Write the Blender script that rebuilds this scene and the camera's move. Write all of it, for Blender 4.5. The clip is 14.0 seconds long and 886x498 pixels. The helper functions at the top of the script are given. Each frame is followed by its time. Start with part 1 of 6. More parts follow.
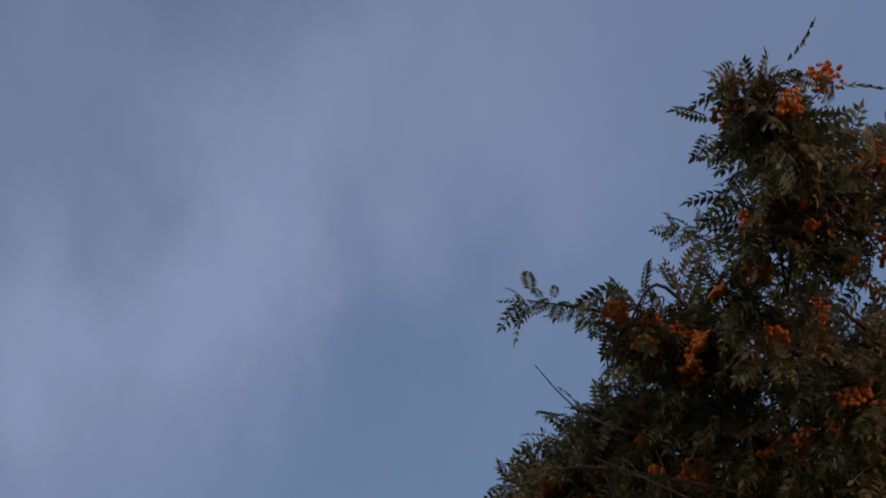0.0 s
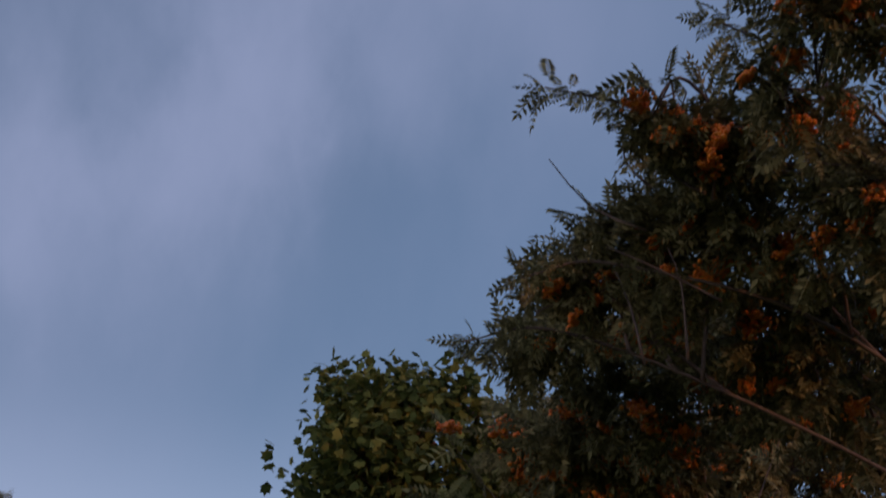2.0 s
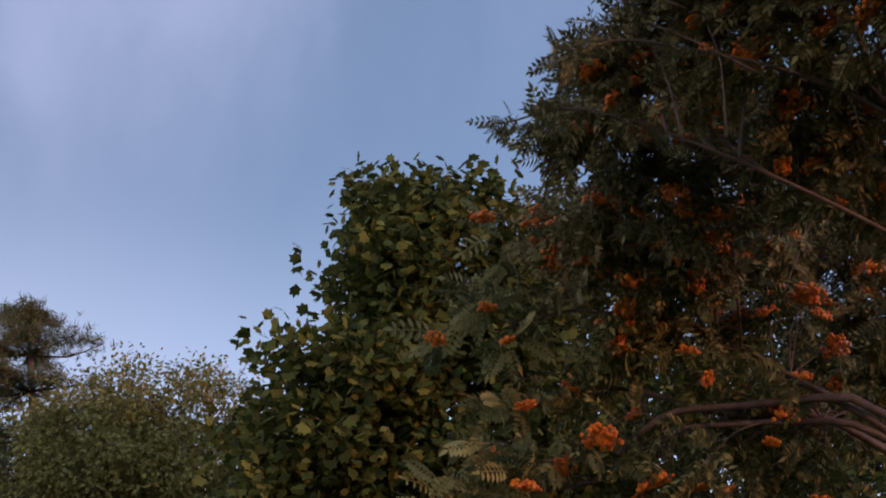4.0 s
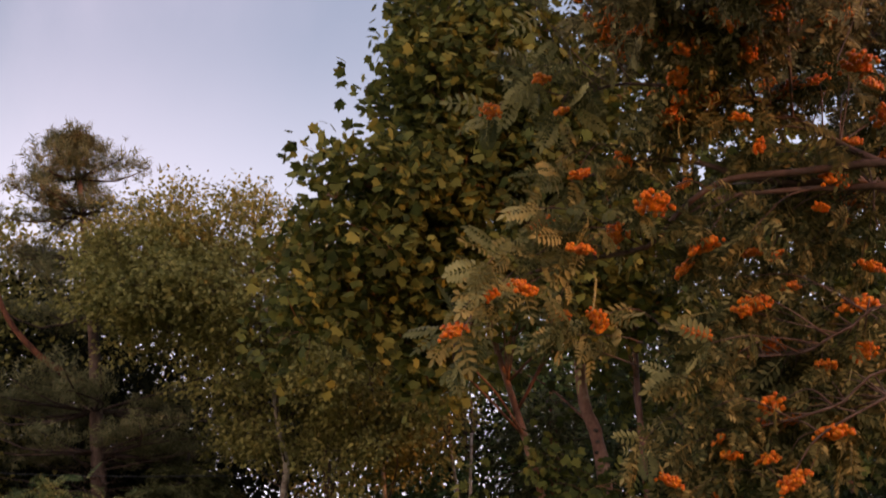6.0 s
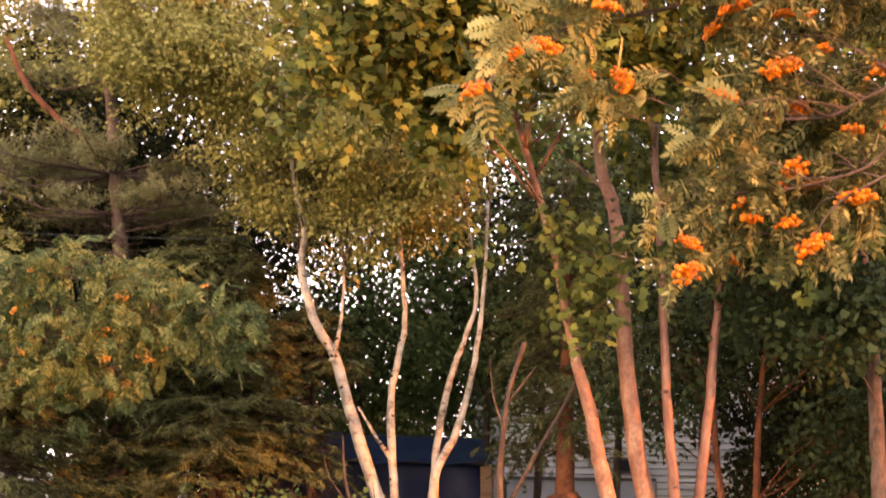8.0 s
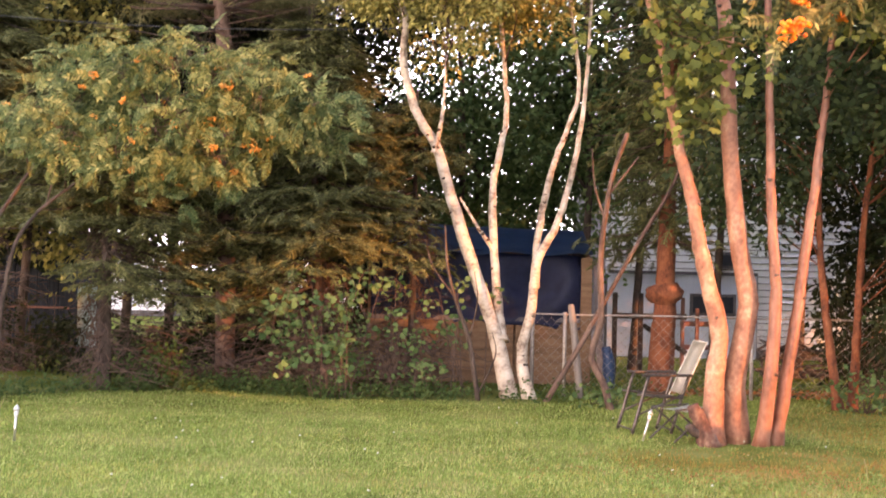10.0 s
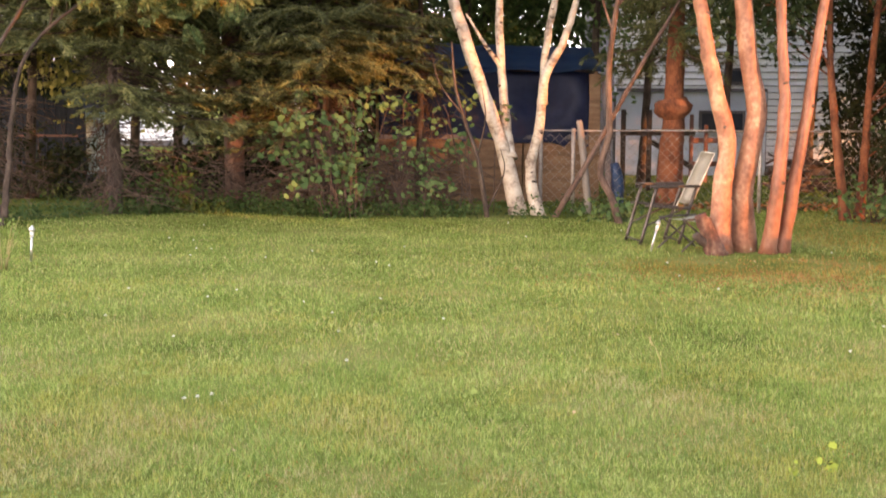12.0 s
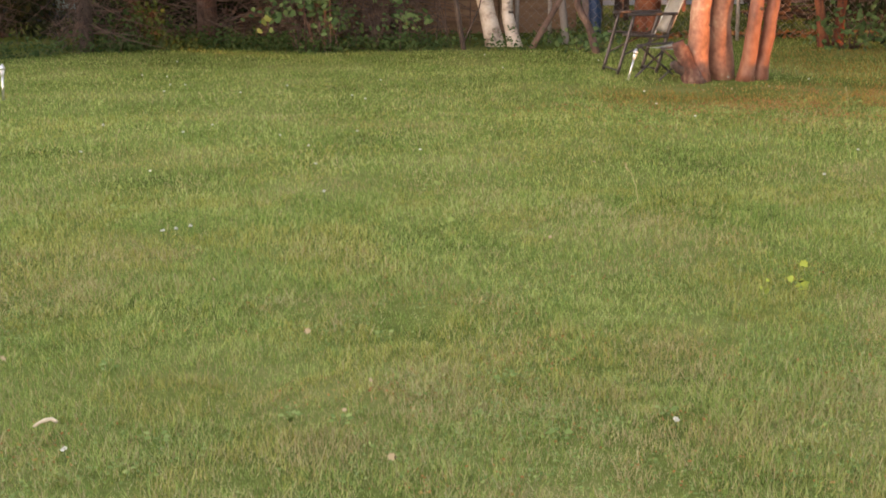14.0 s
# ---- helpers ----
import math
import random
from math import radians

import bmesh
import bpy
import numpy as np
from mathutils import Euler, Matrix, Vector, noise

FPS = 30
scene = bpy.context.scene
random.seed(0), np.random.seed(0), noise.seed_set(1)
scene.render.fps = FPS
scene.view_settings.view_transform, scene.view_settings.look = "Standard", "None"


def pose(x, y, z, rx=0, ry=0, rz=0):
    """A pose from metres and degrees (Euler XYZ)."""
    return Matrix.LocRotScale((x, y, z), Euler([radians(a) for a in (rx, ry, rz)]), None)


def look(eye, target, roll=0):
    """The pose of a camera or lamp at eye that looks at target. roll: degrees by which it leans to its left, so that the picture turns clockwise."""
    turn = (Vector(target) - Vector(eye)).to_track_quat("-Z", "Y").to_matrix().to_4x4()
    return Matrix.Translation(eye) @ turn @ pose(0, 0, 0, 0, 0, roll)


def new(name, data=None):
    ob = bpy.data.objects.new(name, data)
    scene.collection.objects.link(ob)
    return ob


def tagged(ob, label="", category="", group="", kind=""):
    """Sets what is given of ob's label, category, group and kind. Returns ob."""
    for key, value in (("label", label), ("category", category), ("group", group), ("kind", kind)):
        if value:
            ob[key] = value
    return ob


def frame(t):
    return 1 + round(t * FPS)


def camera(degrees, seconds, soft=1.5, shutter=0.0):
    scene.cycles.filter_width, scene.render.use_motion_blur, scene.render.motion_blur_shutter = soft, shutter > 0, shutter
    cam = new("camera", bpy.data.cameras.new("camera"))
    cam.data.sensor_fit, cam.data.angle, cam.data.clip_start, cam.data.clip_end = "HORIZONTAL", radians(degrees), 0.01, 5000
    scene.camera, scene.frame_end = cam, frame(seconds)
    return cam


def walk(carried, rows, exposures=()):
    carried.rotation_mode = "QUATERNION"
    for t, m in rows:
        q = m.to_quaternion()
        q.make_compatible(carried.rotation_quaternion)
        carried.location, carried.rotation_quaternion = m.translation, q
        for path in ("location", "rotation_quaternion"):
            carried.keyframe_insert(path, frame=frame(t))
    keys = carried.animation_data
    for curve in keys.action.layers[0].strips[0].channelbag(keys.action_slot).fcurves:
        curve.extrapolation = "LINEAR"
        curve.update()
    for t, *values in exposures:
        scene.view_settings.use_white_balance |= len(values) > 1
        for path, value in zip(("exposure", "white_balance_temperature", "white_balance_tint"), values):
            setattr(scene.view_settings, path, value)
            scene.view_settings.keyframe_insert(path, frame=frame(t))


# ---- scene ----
cam = camera(37.65, 14.0, soft=1.75, shutter=0.4)
# seconds, eye, turn to the left, tilt up, roll (degrees)
PATH = [
    (0, (0.103, -0.164, 2.156), -8.04, 42.17, -2.19),
    (0.5, (0.088, -0.145, 2.123), -8.14, 41.03, -1.94),
    (1, (0.106, -0.140, 2.097), -7.20, 39.33, -1.53),
    (1.5, (0.102, -0.079, 2.119), -7.40, 38.20, -1.03),
    (2, (0.084, 0.003, 2.094), -8.14, 35.74, -0.17),
    (2.5, (0.067, 0.027, 2.102), -8.33, 32.87, -1.02),
    (3, (0.077, 0.029, 2.097), -7.96, 30.80, -0.91),
    (5.5, (-0.020, 0.016, 1.843), -5.53, 22.18, 0.06),
    (6, (-0.015, 0.019, 1.804), -5.19, 20.05, -0.13),
    (6.5, (-0.020, 0.031, 1.812), -4.71, 17.64, 0.74),
    (7, (-0.017, 0.046, 1.796), -4.43, 15.62, 1.13),
    (7.5, (-0.017, 0.070, 1.790), -4.38, 12.48, 1.02),
    (8, (-0.022, 0.073, 1.780), -4.49, 9.95, 0.89),
    (8.5, (-0.020, 0.095, 1.766), -4.66, 7.48, 0.69),
    (9, (-0.016, 0.099, 1.750), -3.51, 5.52, 0.76),
    (9.2, (-0.014, 0.093, 1.730), -2.42, 4.56, 1.05),
    (11.3, (-0.010, -0.004, 1.540), 0.85, -3.49, 1.03),
    (11.5, (-0.008, -0.006, 1.527), 0.77, -4.22, 0.73),
    (12, (-0.003, -0.003, 1.510), 0.16, -6.44, 0.23),
    (12.5, (-0.000, 0.000, 1.500), 0.00, -8.66, 0.00),
    (13, (0.003, -0.003, 1.485), -0.48, -10.36, -0.27),
    (13.5, (0.006, -0.011, 1.473), -0.49, -12.27, -0.38),
    (14, (0.012, -0.025, 1.467), -0.74, -13.60, -0.60),
]


def aim(eye, turn, tilt, roll):
    a, b = radians(turn), radians(tilt)
    ahead = Vector((-math.sin(a) * math.cos(b), math.cos(a) * math.cos(b), math.sin(b)))
    return look(eye, Vector(eye) + ahead * 2, roll)


EXPOSURE = [(0, 0.35, 5900, 12), (2.0, 0.45, 5900, 12), (3.0, 0.72, 5900, 12), (5.5, 1.35, 7000, 24), (6.5, 1.88, 9100, 27), (7.5, 3.2, 10200, 29), (9.0, 4.08, 7900, 25), (11.5, 4.2, 8300, 19), (12.5, 3.7, 8400, 16), (13.0, 3.52, 8300, 16), (14.0, 3.5, 8200, 15)]
walk(cam, [(t, aim(eye, a, b, r)) for t, eye, a, b, r in PATH], EXPOSURE)

# ---- world and sun ----
SUN_EL, SUN_AZ = 4.5, 128.0  # the sun stands low behind the camera and a little to the right
world = bpy.data.worlds.new("evening_sky")
scene.world = world
world.use_nodes = True
wn, wl = world.node_tree.nodes, world.node_tree.links
wn.clear()
w_out, w_bg = wn.new("ShaderNodeOutputWorld"), wn.new("ShaderNodeBackground")
sky = wn.new("ShaderNodeTexSky")
sky.sky_type, sky.sun_disc = "NISHITA", False
sky.sun_elevation, sky.sun_rotation = radians(SUN_EL), radians(360 - SUN_AZ)
sky.air_density, sky.dust_density, sky.ozone_density = 1.0, 2.5, 2.0
w_co = wn.new("ShaderNodeTexCoord")
w_noise = wn.new("ShaderNodeTexNoise")
w_noise.inputs["Scale"].default_value, w_noise.inputs["Detail"].default_value, w_noise.inputs["Roughness"].default_value = 4.5, 6, 0.55
w_map = wn.new("ShaderNodeMapping")
w_map.inputs["Rotation"].default_value, w_map.inputs["Scale"].default_value = (0.0, 0.7, 0.3), (1.6, 0.9, 0.9)
wl.new(w_co.outputs["Generated"], w_map.inputs["Vector"])
wl.new(w_map.outputs["Vector"], w_noise.inputs["Vector"])


def w_math(kind, a, b):
    n = wn.new("ShaderNodeVectorMath" if kind in ("DISTANCE", "SCALE", "VADD") else "ShaderNodeMath")
    n.operation = "ADD" if kind == "VADD" else kind
    for i, v in enumerate((a, b)):
        socket = n.inputs["Scale"] if kind == "SCALE" and i else n.inputs[i]
        if isinstance(v, (int, float, tuple)):
            socket.default_value = v
        else:
            wl.new(v, socket)
    return n.outputs["Value"] if kind == "DISTANCE" else n.outputs[0]


# wisps of evening cloud: soft patches of sky, frayed by noise
bent = w_math("VADD", w_co.outputs["Generated"], w_math("SCALE", w_noise.outputs["Color"], 0.3))
veil = None
for centre, wide, much in (((-0.106, 0.795, 0.597), 0.15, 0.5), ((-0.173, 0.769, 0.615), 0.11, 0.35), ((-0.05, 0.771, 0.635), 0.10, 0.35), ((0.005, 0.715, 0.7), 0.13, 0.35), ((0.07, 0.64, 0.765), 0.2, 0.45), ((-0.07, 0.689, 0.722), 0.13, 0.3), ((-0.189, 0.825, 0.533), 0.1, 0.35), ((-0.2, 0.63, 0.75), 0.17, 0.4), ((0.2, 0.7, 0.68), 0.15, 0.25), ((-0.15, 0.9, 0.4), 0.16, 0.35), ((0.3, 0.5, 0.8), 0.25, 0.3), ((-0.6, 0.6, 0.5), 0.4, 0.4), ((0.5, -0.6, 0.6), 0.5, 0.4)):
    d = w_math("DISTANCE", bent, tuple(c + 0.15 for c in centre))
    fall = wn.new("ShaderNodeMapRange")
    fall.interpolation_type = "SMOOTHSTEP"
    for key, value in zip(("From Min", "From Max", "To Min", "To Max"), (0.0, wide * 1.25, much * 0.55, 0.0)):
        fall.inputs[key].default_value = value
    wl.new(d, fall.inputs["Value"])
    veil = fall.outputs["Result"] if veil is None else w_math("ADD", veil, fall.outputs["Result"])
streak = w_math("ADD", w_math("MULTIPLY", w_noise.outputs["Fac"], 0.3), 0.1)
w_fac = w_math("ADD", veil, streak)
w_mix = wn.new("ShaderNodeMix")
w_mix.data_type = "RGBA"
w_mix.inputs["B"].default_value = (1.65, 1.78, 2.45, 1)
wl.new(w_fac, w_mix.inputs["Factor"])
wl.new(sky.outputs["Color"], w_mix.inputs["A"])
# pale haze that thickens towards the horizon
w_xyz = wn.new("ShaderNodeSeparateXYZ")
wl.new(w_co.outputs["Generated"], w_xyz.inputs["Vector"])
w_low = wn.new("ShaderNodeMapRange")
w_low.interpolation_type = "SMOOTHSTEP"
for key, value in zip(("From Min", "From Max", "To Min", "To Max"), (0.12, 0.52, 0.72, 0.0)):
    w_low.inputs[key].default_value = value
wl.new(w_xyz.outputs["Z"], w_low.inputs["Value"])
w_haze = wn.new("ShaderNodeMix")
w_haze.data_type = "RGBA"
w_haze.inputs["B"].default_value = (3.9, 4.2, 5.2, 1)
wl.new(w_low.outputs["Result"], w_haze.inputs["Factor"])
wl.new(w_mix.outputs["Result"], w_haze.inputs["A"])
wl.new(w_haze.outputs["Result"], w_bg.inputs["Color"])
w_bg.inputs["Strength"].default_value = 0.15
wl.new(w_bg.outputs["Background"], w_out.inputs["Surface"])

sun = new("sun", bpy.data.lights.new("sun", "SUN"))
sun.data.energy, sun.data.angle, sun.data.color = 0.68, radians(0.6), (1.0, 0.42, 0.14)
sun_dir = Vector((math.sin(radians(SUN_AZ)) * math.cos(radians(SUN_EL)), math.cos(radians(SUN_AZ)) * math.cos(radians(SUN_EL)), math.sin(radians(SUN_EL))))
sun.matrix_world = look(sun_dir * 50, (0, 0, 0))

# ---- materials ----


def material(name, colors, rough=0.8, scale=6.0, stretch=(1, 1, 1), bump=0.3, fine=40.0, metal=0.0, island=0.0, by_object=False, thin=0.0, gloss=0.4):
    """colors: two or three base colours between which noise at two scales wanders; island: the share that goes by single leaf or blade."""
    m = bpy.data.materials.new(name)
    m.use_nodes = True
    n, k = m.node_tree.nodes, m.node_tree.links
    p = n["Principled BSDF"]
    co, mp = n.new("ShaderNodeTexCoord"), n.new("ShaderNodeMapping")
    mp.inputs["Scale"].default_value = stretch
    k.new(co.outputs["Object"], mp.inputs["Vector"])
    big, small = n.new("ShaderNodeTexNoise"), n.new("ShaderNodeTexNoise")
    big.inputs["Scale"].default_value, big.inputs["Detail"].default_value = scale, 4
    small.inputs["Scale"].default_value, small.inputs["Detail"].default_value = fine, 3
    for t in (big, small):
        k.new(mp.outputs["Vector"], t.inputs["Vector"])
    mean = n.new("ShaderNodeMix")
    mean.inputs["Factor"].default_value = 0.35
    k.new(big.outputs["Fac"], mean.inputs["A"])
    k.new(small.outputs["Fac"], mean.inputs["B"])
    fac = mean.outputs["Result"]
    spread = n.new("ShaderNodeMapRange")
    spread.inputs["From Min"].default_value, spread.inputs["From Max"].default_value = 0.36, 0.64
    k.new(fac, spread.inputs["Value"])
    fac = spread.outputs["Result"]
    if island:
        chance = n.new("ShaderNodeObjectInfo" if by_object else "ShaderNodeNewGeometry")
        mix = n.new("ShaderNodeMix")
        mix.inputs["Factor"].default_value = island
        k.new(fac, mix.inputs["A"])
        k.new(chance.outputs["Random" if by_object else "Random Per Island"], mix.inputs["B"])
        fac = mix.outputs["Result"]
    ramp = n.new("ShaderNodeValToRGB")
    e = ramp.color_ramp.elements
    while len(e) < len(colors):
        e.new(0.5)
    for i, c in enumerate(colors):
        e[i].position, e[i].color = i / (len(colors) - 1), (*c, 1)
    k.new(fac, ramp.inputs["Fac"])
    k.new(ramp.outputs["Color"], p.inputs["Base Color"])
    p.inputs["Roughness"].default_value, p.inputs["Metallic"].default_value = rough, metal
    p.inputs["Specular IOR Level"].default_value = gloss
    if bump:
        b = n.new("ShaderNodeBump")
        b.inputs["Strength"].default_value, b.inputs["Distance"].default_value = bump, 0.01
        k.new(mean.outputs["Result"], b.inputs["Height"])
        k.new(b.outputs["Normal"], p.inputs["Normal"])
    if thin:
        tr, add = n.new("ShaderNodeBsdfTranslucent"), n.new("ShaderNodeMixShader")
        add.inputs["Fac"].default_value = thin
        k.new(ramp.outputs["Color"], tr.inputs["Color"])
        k.new(p.outputs["BSDF"], add.inputs[1])
        k.new(tr.outputs["BSDF"], add.inputs[2])
        k.new(add.outputs["Shader"], n["Material Output"].inputs["Surface"])
    return m


def leafy(name, colors, thin=0.3, rough=0.65, by_object=False):
    return material(name, colors, rough, 1.2, bump=0, fine=9, island=0.75, by_object=by_object, thin=thin, gloss=0.12)


# the cream last stop of the rowan ramps paints sunlit leaf tops
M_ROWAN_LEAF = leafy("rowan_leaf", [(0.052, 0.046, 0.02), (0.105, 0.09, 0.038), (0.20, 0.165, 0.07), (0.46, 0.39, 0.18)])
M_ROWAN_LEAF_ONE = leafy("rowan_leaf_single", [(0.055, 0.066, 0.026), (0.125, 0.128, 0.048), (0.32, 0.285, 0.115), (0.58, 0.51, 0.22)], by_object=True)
# greener copy for the low arms, with their shade in the darker stops
M_ROWAN_LEAF_LOW_SHADED = leafy("rowan_leaf_low_shaded", [(0.03, 0.04, 0.014), (0.066, 0.07, 0.026), (0.16, 0.145, 0.054), (0.50, 0.43, 0.18)])
M_BERRY = material("rowan_berry", [(0.49, 0.08, 0.0075), (0.65, 0.155, 0.0105), (0.75, 0.27, 0.018)], 0.35, 30, bump=0, island=0.7)
M_MAPLE_LEAF = leafy("maple_leaf", [(0.034, 0.042, 0.013), (0.079, 0.097, 0.025), (0.16, 0.167, 0.04), (0.31, 0.28, 0.065)])
M_BIRCH_LEAF = leafy("birch_leaf", [(0.11, 0.115, 0.034), (0.26, 0.235, 0.07), (0.44, 0.37, 0.12)])
# near-black leaf colour holds the shade under and behind the trees
M_SHADED_LEAF = leafy("shaded_dark_leaf", [(0.011, 0.015, 0.006), (0.021, 0.026, 0.010), (0.040, 0.043, 0.016)])
# deep green with the shade of the right-hand trees put into it
M_DEEP_SHADE_LEAF = leafy("deep_green_shaded_leaf", [(0.016, 0.03, 0.012), (0.032, 0.05, 0.02), (0.07, 0.09, 0.034)])
M_BUSH_LEAF = leafy("bush_leaf", [(0.045, 0.085, 0.03), (0.085, 0.14, 0.048), (0.17, 0.225, 0.085)])
M_CORNER_LEAF = leafy("corner_rowan_leaf", [(0.03, 0.054, 0.02), (0.085, 0.12, 0.044), (0.25, 0.265, 0.11)])
M_STUMP = material("gnarled_stump_bark", [(0.03, 0.012, 0.008), (0.085, 0.036, 0.023), (0.17, 0.10, 0.07)], 0.85, 9, (1, 1, 0.7), 0.9, 30)
M_SPRUCE = material("spruce_needle", [(0.028, 0.034, 0.014), (0.105, 0.115, 0.042), (0.31, 0.295, 0.115)], 0.7, 3.5, bump=0, fine=14, island=0.5, thin=0.15, gloss=0.3)
M_PINE = leafy("pine_needle", [(0.075, 0.082, 0.038), (0.165, 0.16, 0.075), (0.29, 0.26, 0.13)], 0.1, 0.7)
M_BIRCH_BARK = material("birch_bark", [(0.15, 0.105, 0.08), (0.40, 0.33, 0.26), (0.50, 0.43, 0.36)], 0.75, 5, (1, 1, 1.3), 0.4, 22)
M_MAPLE_BARK = material("maple_bark", [(0.12, 0.046, 0.026), (0.21, 0.088, 0.052), (0.28, 0.125, 0.074), (0.38, 0.22, 0.14)], 0.6, 4.5, (1, 1, 0.8), 0.9, 24)
M_YOUNG_BARK = material("young_maple_bark", [(0.085, 0.03, 0.018), (0.18, 0.07, 0.042), (0.24, 0.11, 0.07)], 0.5, 5, (1, 1, 0.5), 0.6, 26)
M_DARK_BARK = material("dark_bark", [(0.025, 0.017, 0.013), (0.06, 0.04, 0.03), (0.10, 0.07, 0.054)], 0.9, 8, (1, 1, 0.4), 0.8, 50)
M_RED_BARK = material("reddish_bark", [(0.05, 0.016, 0.008), (0.15, 0.047, 0.021), (0.22, 0.08, 0.037)], 0.9, 7, (1, 1, 0.5), 0.9, 40)
M_PINE_BARK = material("pine_bark", [(0.04, 0.024, 0.018), (0.10, 0.06, 0.045), (0.16, 0.105, 0.08)], 0.9, 8, (1, 1, 0.4), 0.8, 40)
M_FRUIT = material("dull_fruit", [(0.22, 0.10, 0.02), (0.34, 0.17, 0.035), (0.40, 0.24, 0.06)], 0.6, 30, bump=0, island=0.7)
M_TWIG = material("dead_twig", [(0.04, 0.023, 0.018), (0.13, 0.08, 0.06)], 0.9, 10, bump=0.2)
M_ROWAN_BARK = material("rowan_bark", [(0.05, 0.027, 0.021), (0.10, 0.058, 0.045), (0.165, 0.105, 0.08)], 0.6, 9, (1, 1, 2), 0.3, 50)
M_GROUND = material("soil_and_thatch", [(0.06, 0.08, 0.019), (0.11, 0.13, 0.034), (0.17, 0.16, 0.06)], 1.0, 0.9, bump=0.8, fine=60, gloss=0.0)
M_STRAW = material("straw_blade", [(0.22, 0.17, 0.07), (0.34, 0.28, 0.13), (0.46, 0.41, 0.22)], 0.75, 0.8, bump=0, fine=3.0, island=0.6, thin=0.2, gloss=0.1)
M_DRYGRASS = material("dry_grass_blade", [(0.16, 0.085, 0.02), (0.28, 0.165, 0.04), (0.38, 0.27, 0.085)], 0.7, 0.8, bump=0, fine=3.0, island=0.5, thin=0.2, gloss=0.1)
M_GRASS = material("grass_blade", [(0.08, 0.145, 0.03), (0.195, 0.275, 0.06), (0.45, 0.47, 0.18)], 0.75, 1.1, bump=0, fine=5.0, island=0.68, thin=0.25, gloss=0.12)
M_GOLDGRASS = material("yellowing_grass_blade", [(0.13, 0.14, 0.028), (0.27, 0.27, 0.06), (0.47, 0.44, 0.16)], 0.75, 1.1, bump=0, fine=5.0, island=0.68, thin=0.25, gloss=0.12)
M_HERB = leafy("herb_leaf", [(0.025, 0.05, 0.014), (0.05, 0.085, 0.025), (0.09, 0.125, 0.04)])
M_CLOVER = leafy("pale_weed_leaf", [(0.24, 0.31, 0.05), (0.40, 0.45, 0.09)])
M_WEED = leafy("weed_leaf", [(0.15, 0.21, 0.05), (0.26, 0.31, 0.09)])
M_PETAL = leafy("white_petal", [(0.5, 0.5, 0.42), (0.66, 0.65, 0.58)])
M_SIDING = material("white_siding", [(0.78, 0.78, 0.79), (0.87, 0.87, 0.88)], 0.5, 1.5, (1, 1, 4), 0.05)
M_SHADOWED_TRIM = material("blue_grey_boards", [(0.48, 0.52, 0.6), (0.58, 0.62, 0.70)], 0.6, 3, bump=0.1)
M_TARP = material("blue_tarpaulin", [(0.008, 0.027, 0.07), (0.016, 0.048, 0.115)], 0.5, 5, bump=0.8, fine=14)
M_NAVY = material("dark_blue_tarpaulin", [(0.008, 0.013, 0.045), (0.016, 0.024, 0.07)], 0.55, 4, bump=0.8, fine=12)
M_PLY = material("weathered_plywood", [(0.09, 0.05, 0.025), (0.16, 0.09, 0.05), (0.21, 0.13, 0.075)], 0.85, 3, (0.5, 1, 3), 0.3)
M_GREYWOOD = material("grey_weathered_wood", [(0.06, 0.055, 0.06), (0.11, 0.10, 0.105), (0.17, 0.155, 0.155)], 0.9, 5, (4, 4, 0.4), 0.4)
M_OLDBOARD = material("dark_weathered_boards", [(0.009, 0.012, 0.021), (0.016, 0.02, 0.032), (0.03, 0.035, 0.052)], 0.9, 5, (4, 4, 0.4), 0.4)
M_PALEWOOD = material("pale_weathered_post", [(0.12, 0.10, 0.09), (0.22, 0.19, 0.17)], 0.9, 6, (3, 3, 0.4), 0.4)
M_ROOF = material("asphalt_shingle", [(0.05, 0.045, 0.045), (0.09, 0.08, 0.08)], 0.95, 8, bump=0.5)
M_WIRE = material("galvanised_wire", [(0.22, 0.19, 0.17), (0.36, 0.32, 0.29)], 0.55, 20, bump=0, metal=0.5)
M_GLASS = material("window_glass", [(0.03, 0.035, 0.045), (0.05, 0.055, 0.065)], 0.08, 2, bump=0, gloss=0.8)
M_SLING = material("beige_sling_fabric", [(0.36, 0.35, 0.31), (0.46, 0.45, 0.40)], 0.85, 12, bump=0.3, fine=160)
M_FRAME = material("bronze_metal_frame", [(0.05, 0.04, 0.035), (0.09, 0.075, 0.065)], 0.45, 20, bump=0.05, metal=0.6)
M_STEEL = material("brushed_steel", [(0.45, 0.44, 0.43), (0.6, 0.59, 0.58)], 0.3, 30, bump=0.05, metal=0.9)
M_LENS = material("frosted_lens", [(0.5, 0.5, 0.5), (0.62, 0.62, 0.62)], 0.3, 20, bump=0)
M_BLACK = material("black_plastic", [(0.015, 0.015, 0.015), (0.03, 0.03, 0.03)], 0.4, 20, bump=0)
M_TEAL = material("pale_teal_panel", [(0.30, 0.45, 0.48), (0.42, 0.57, 0.6)], 0.6, 4, bump=0.1)
M_DRYLEAF = leafy("dry_leaf", [(0.26, 0.18, 0.09), (0.42, 0.32, 0.18)], 0.1)
M_STRIP = material("curled_bark", [(0.34, 0.27, 0.17), (0.5, 0.42, 0.3)], 0.8, 12, bump=0.3)
M_ROSETTE = leafy("rosette_leaf", [(0.10, 0.16, 0.045), (0.17, 0.24, 0.07), (0.25, 0.30, 0.11)])
M_LITTER = leafy("leaf_litter", [(0.16, 0.05, 0.02), (0.30, 0.12, 0.04), (0.38, 0.22, 0.09)], 0.1)
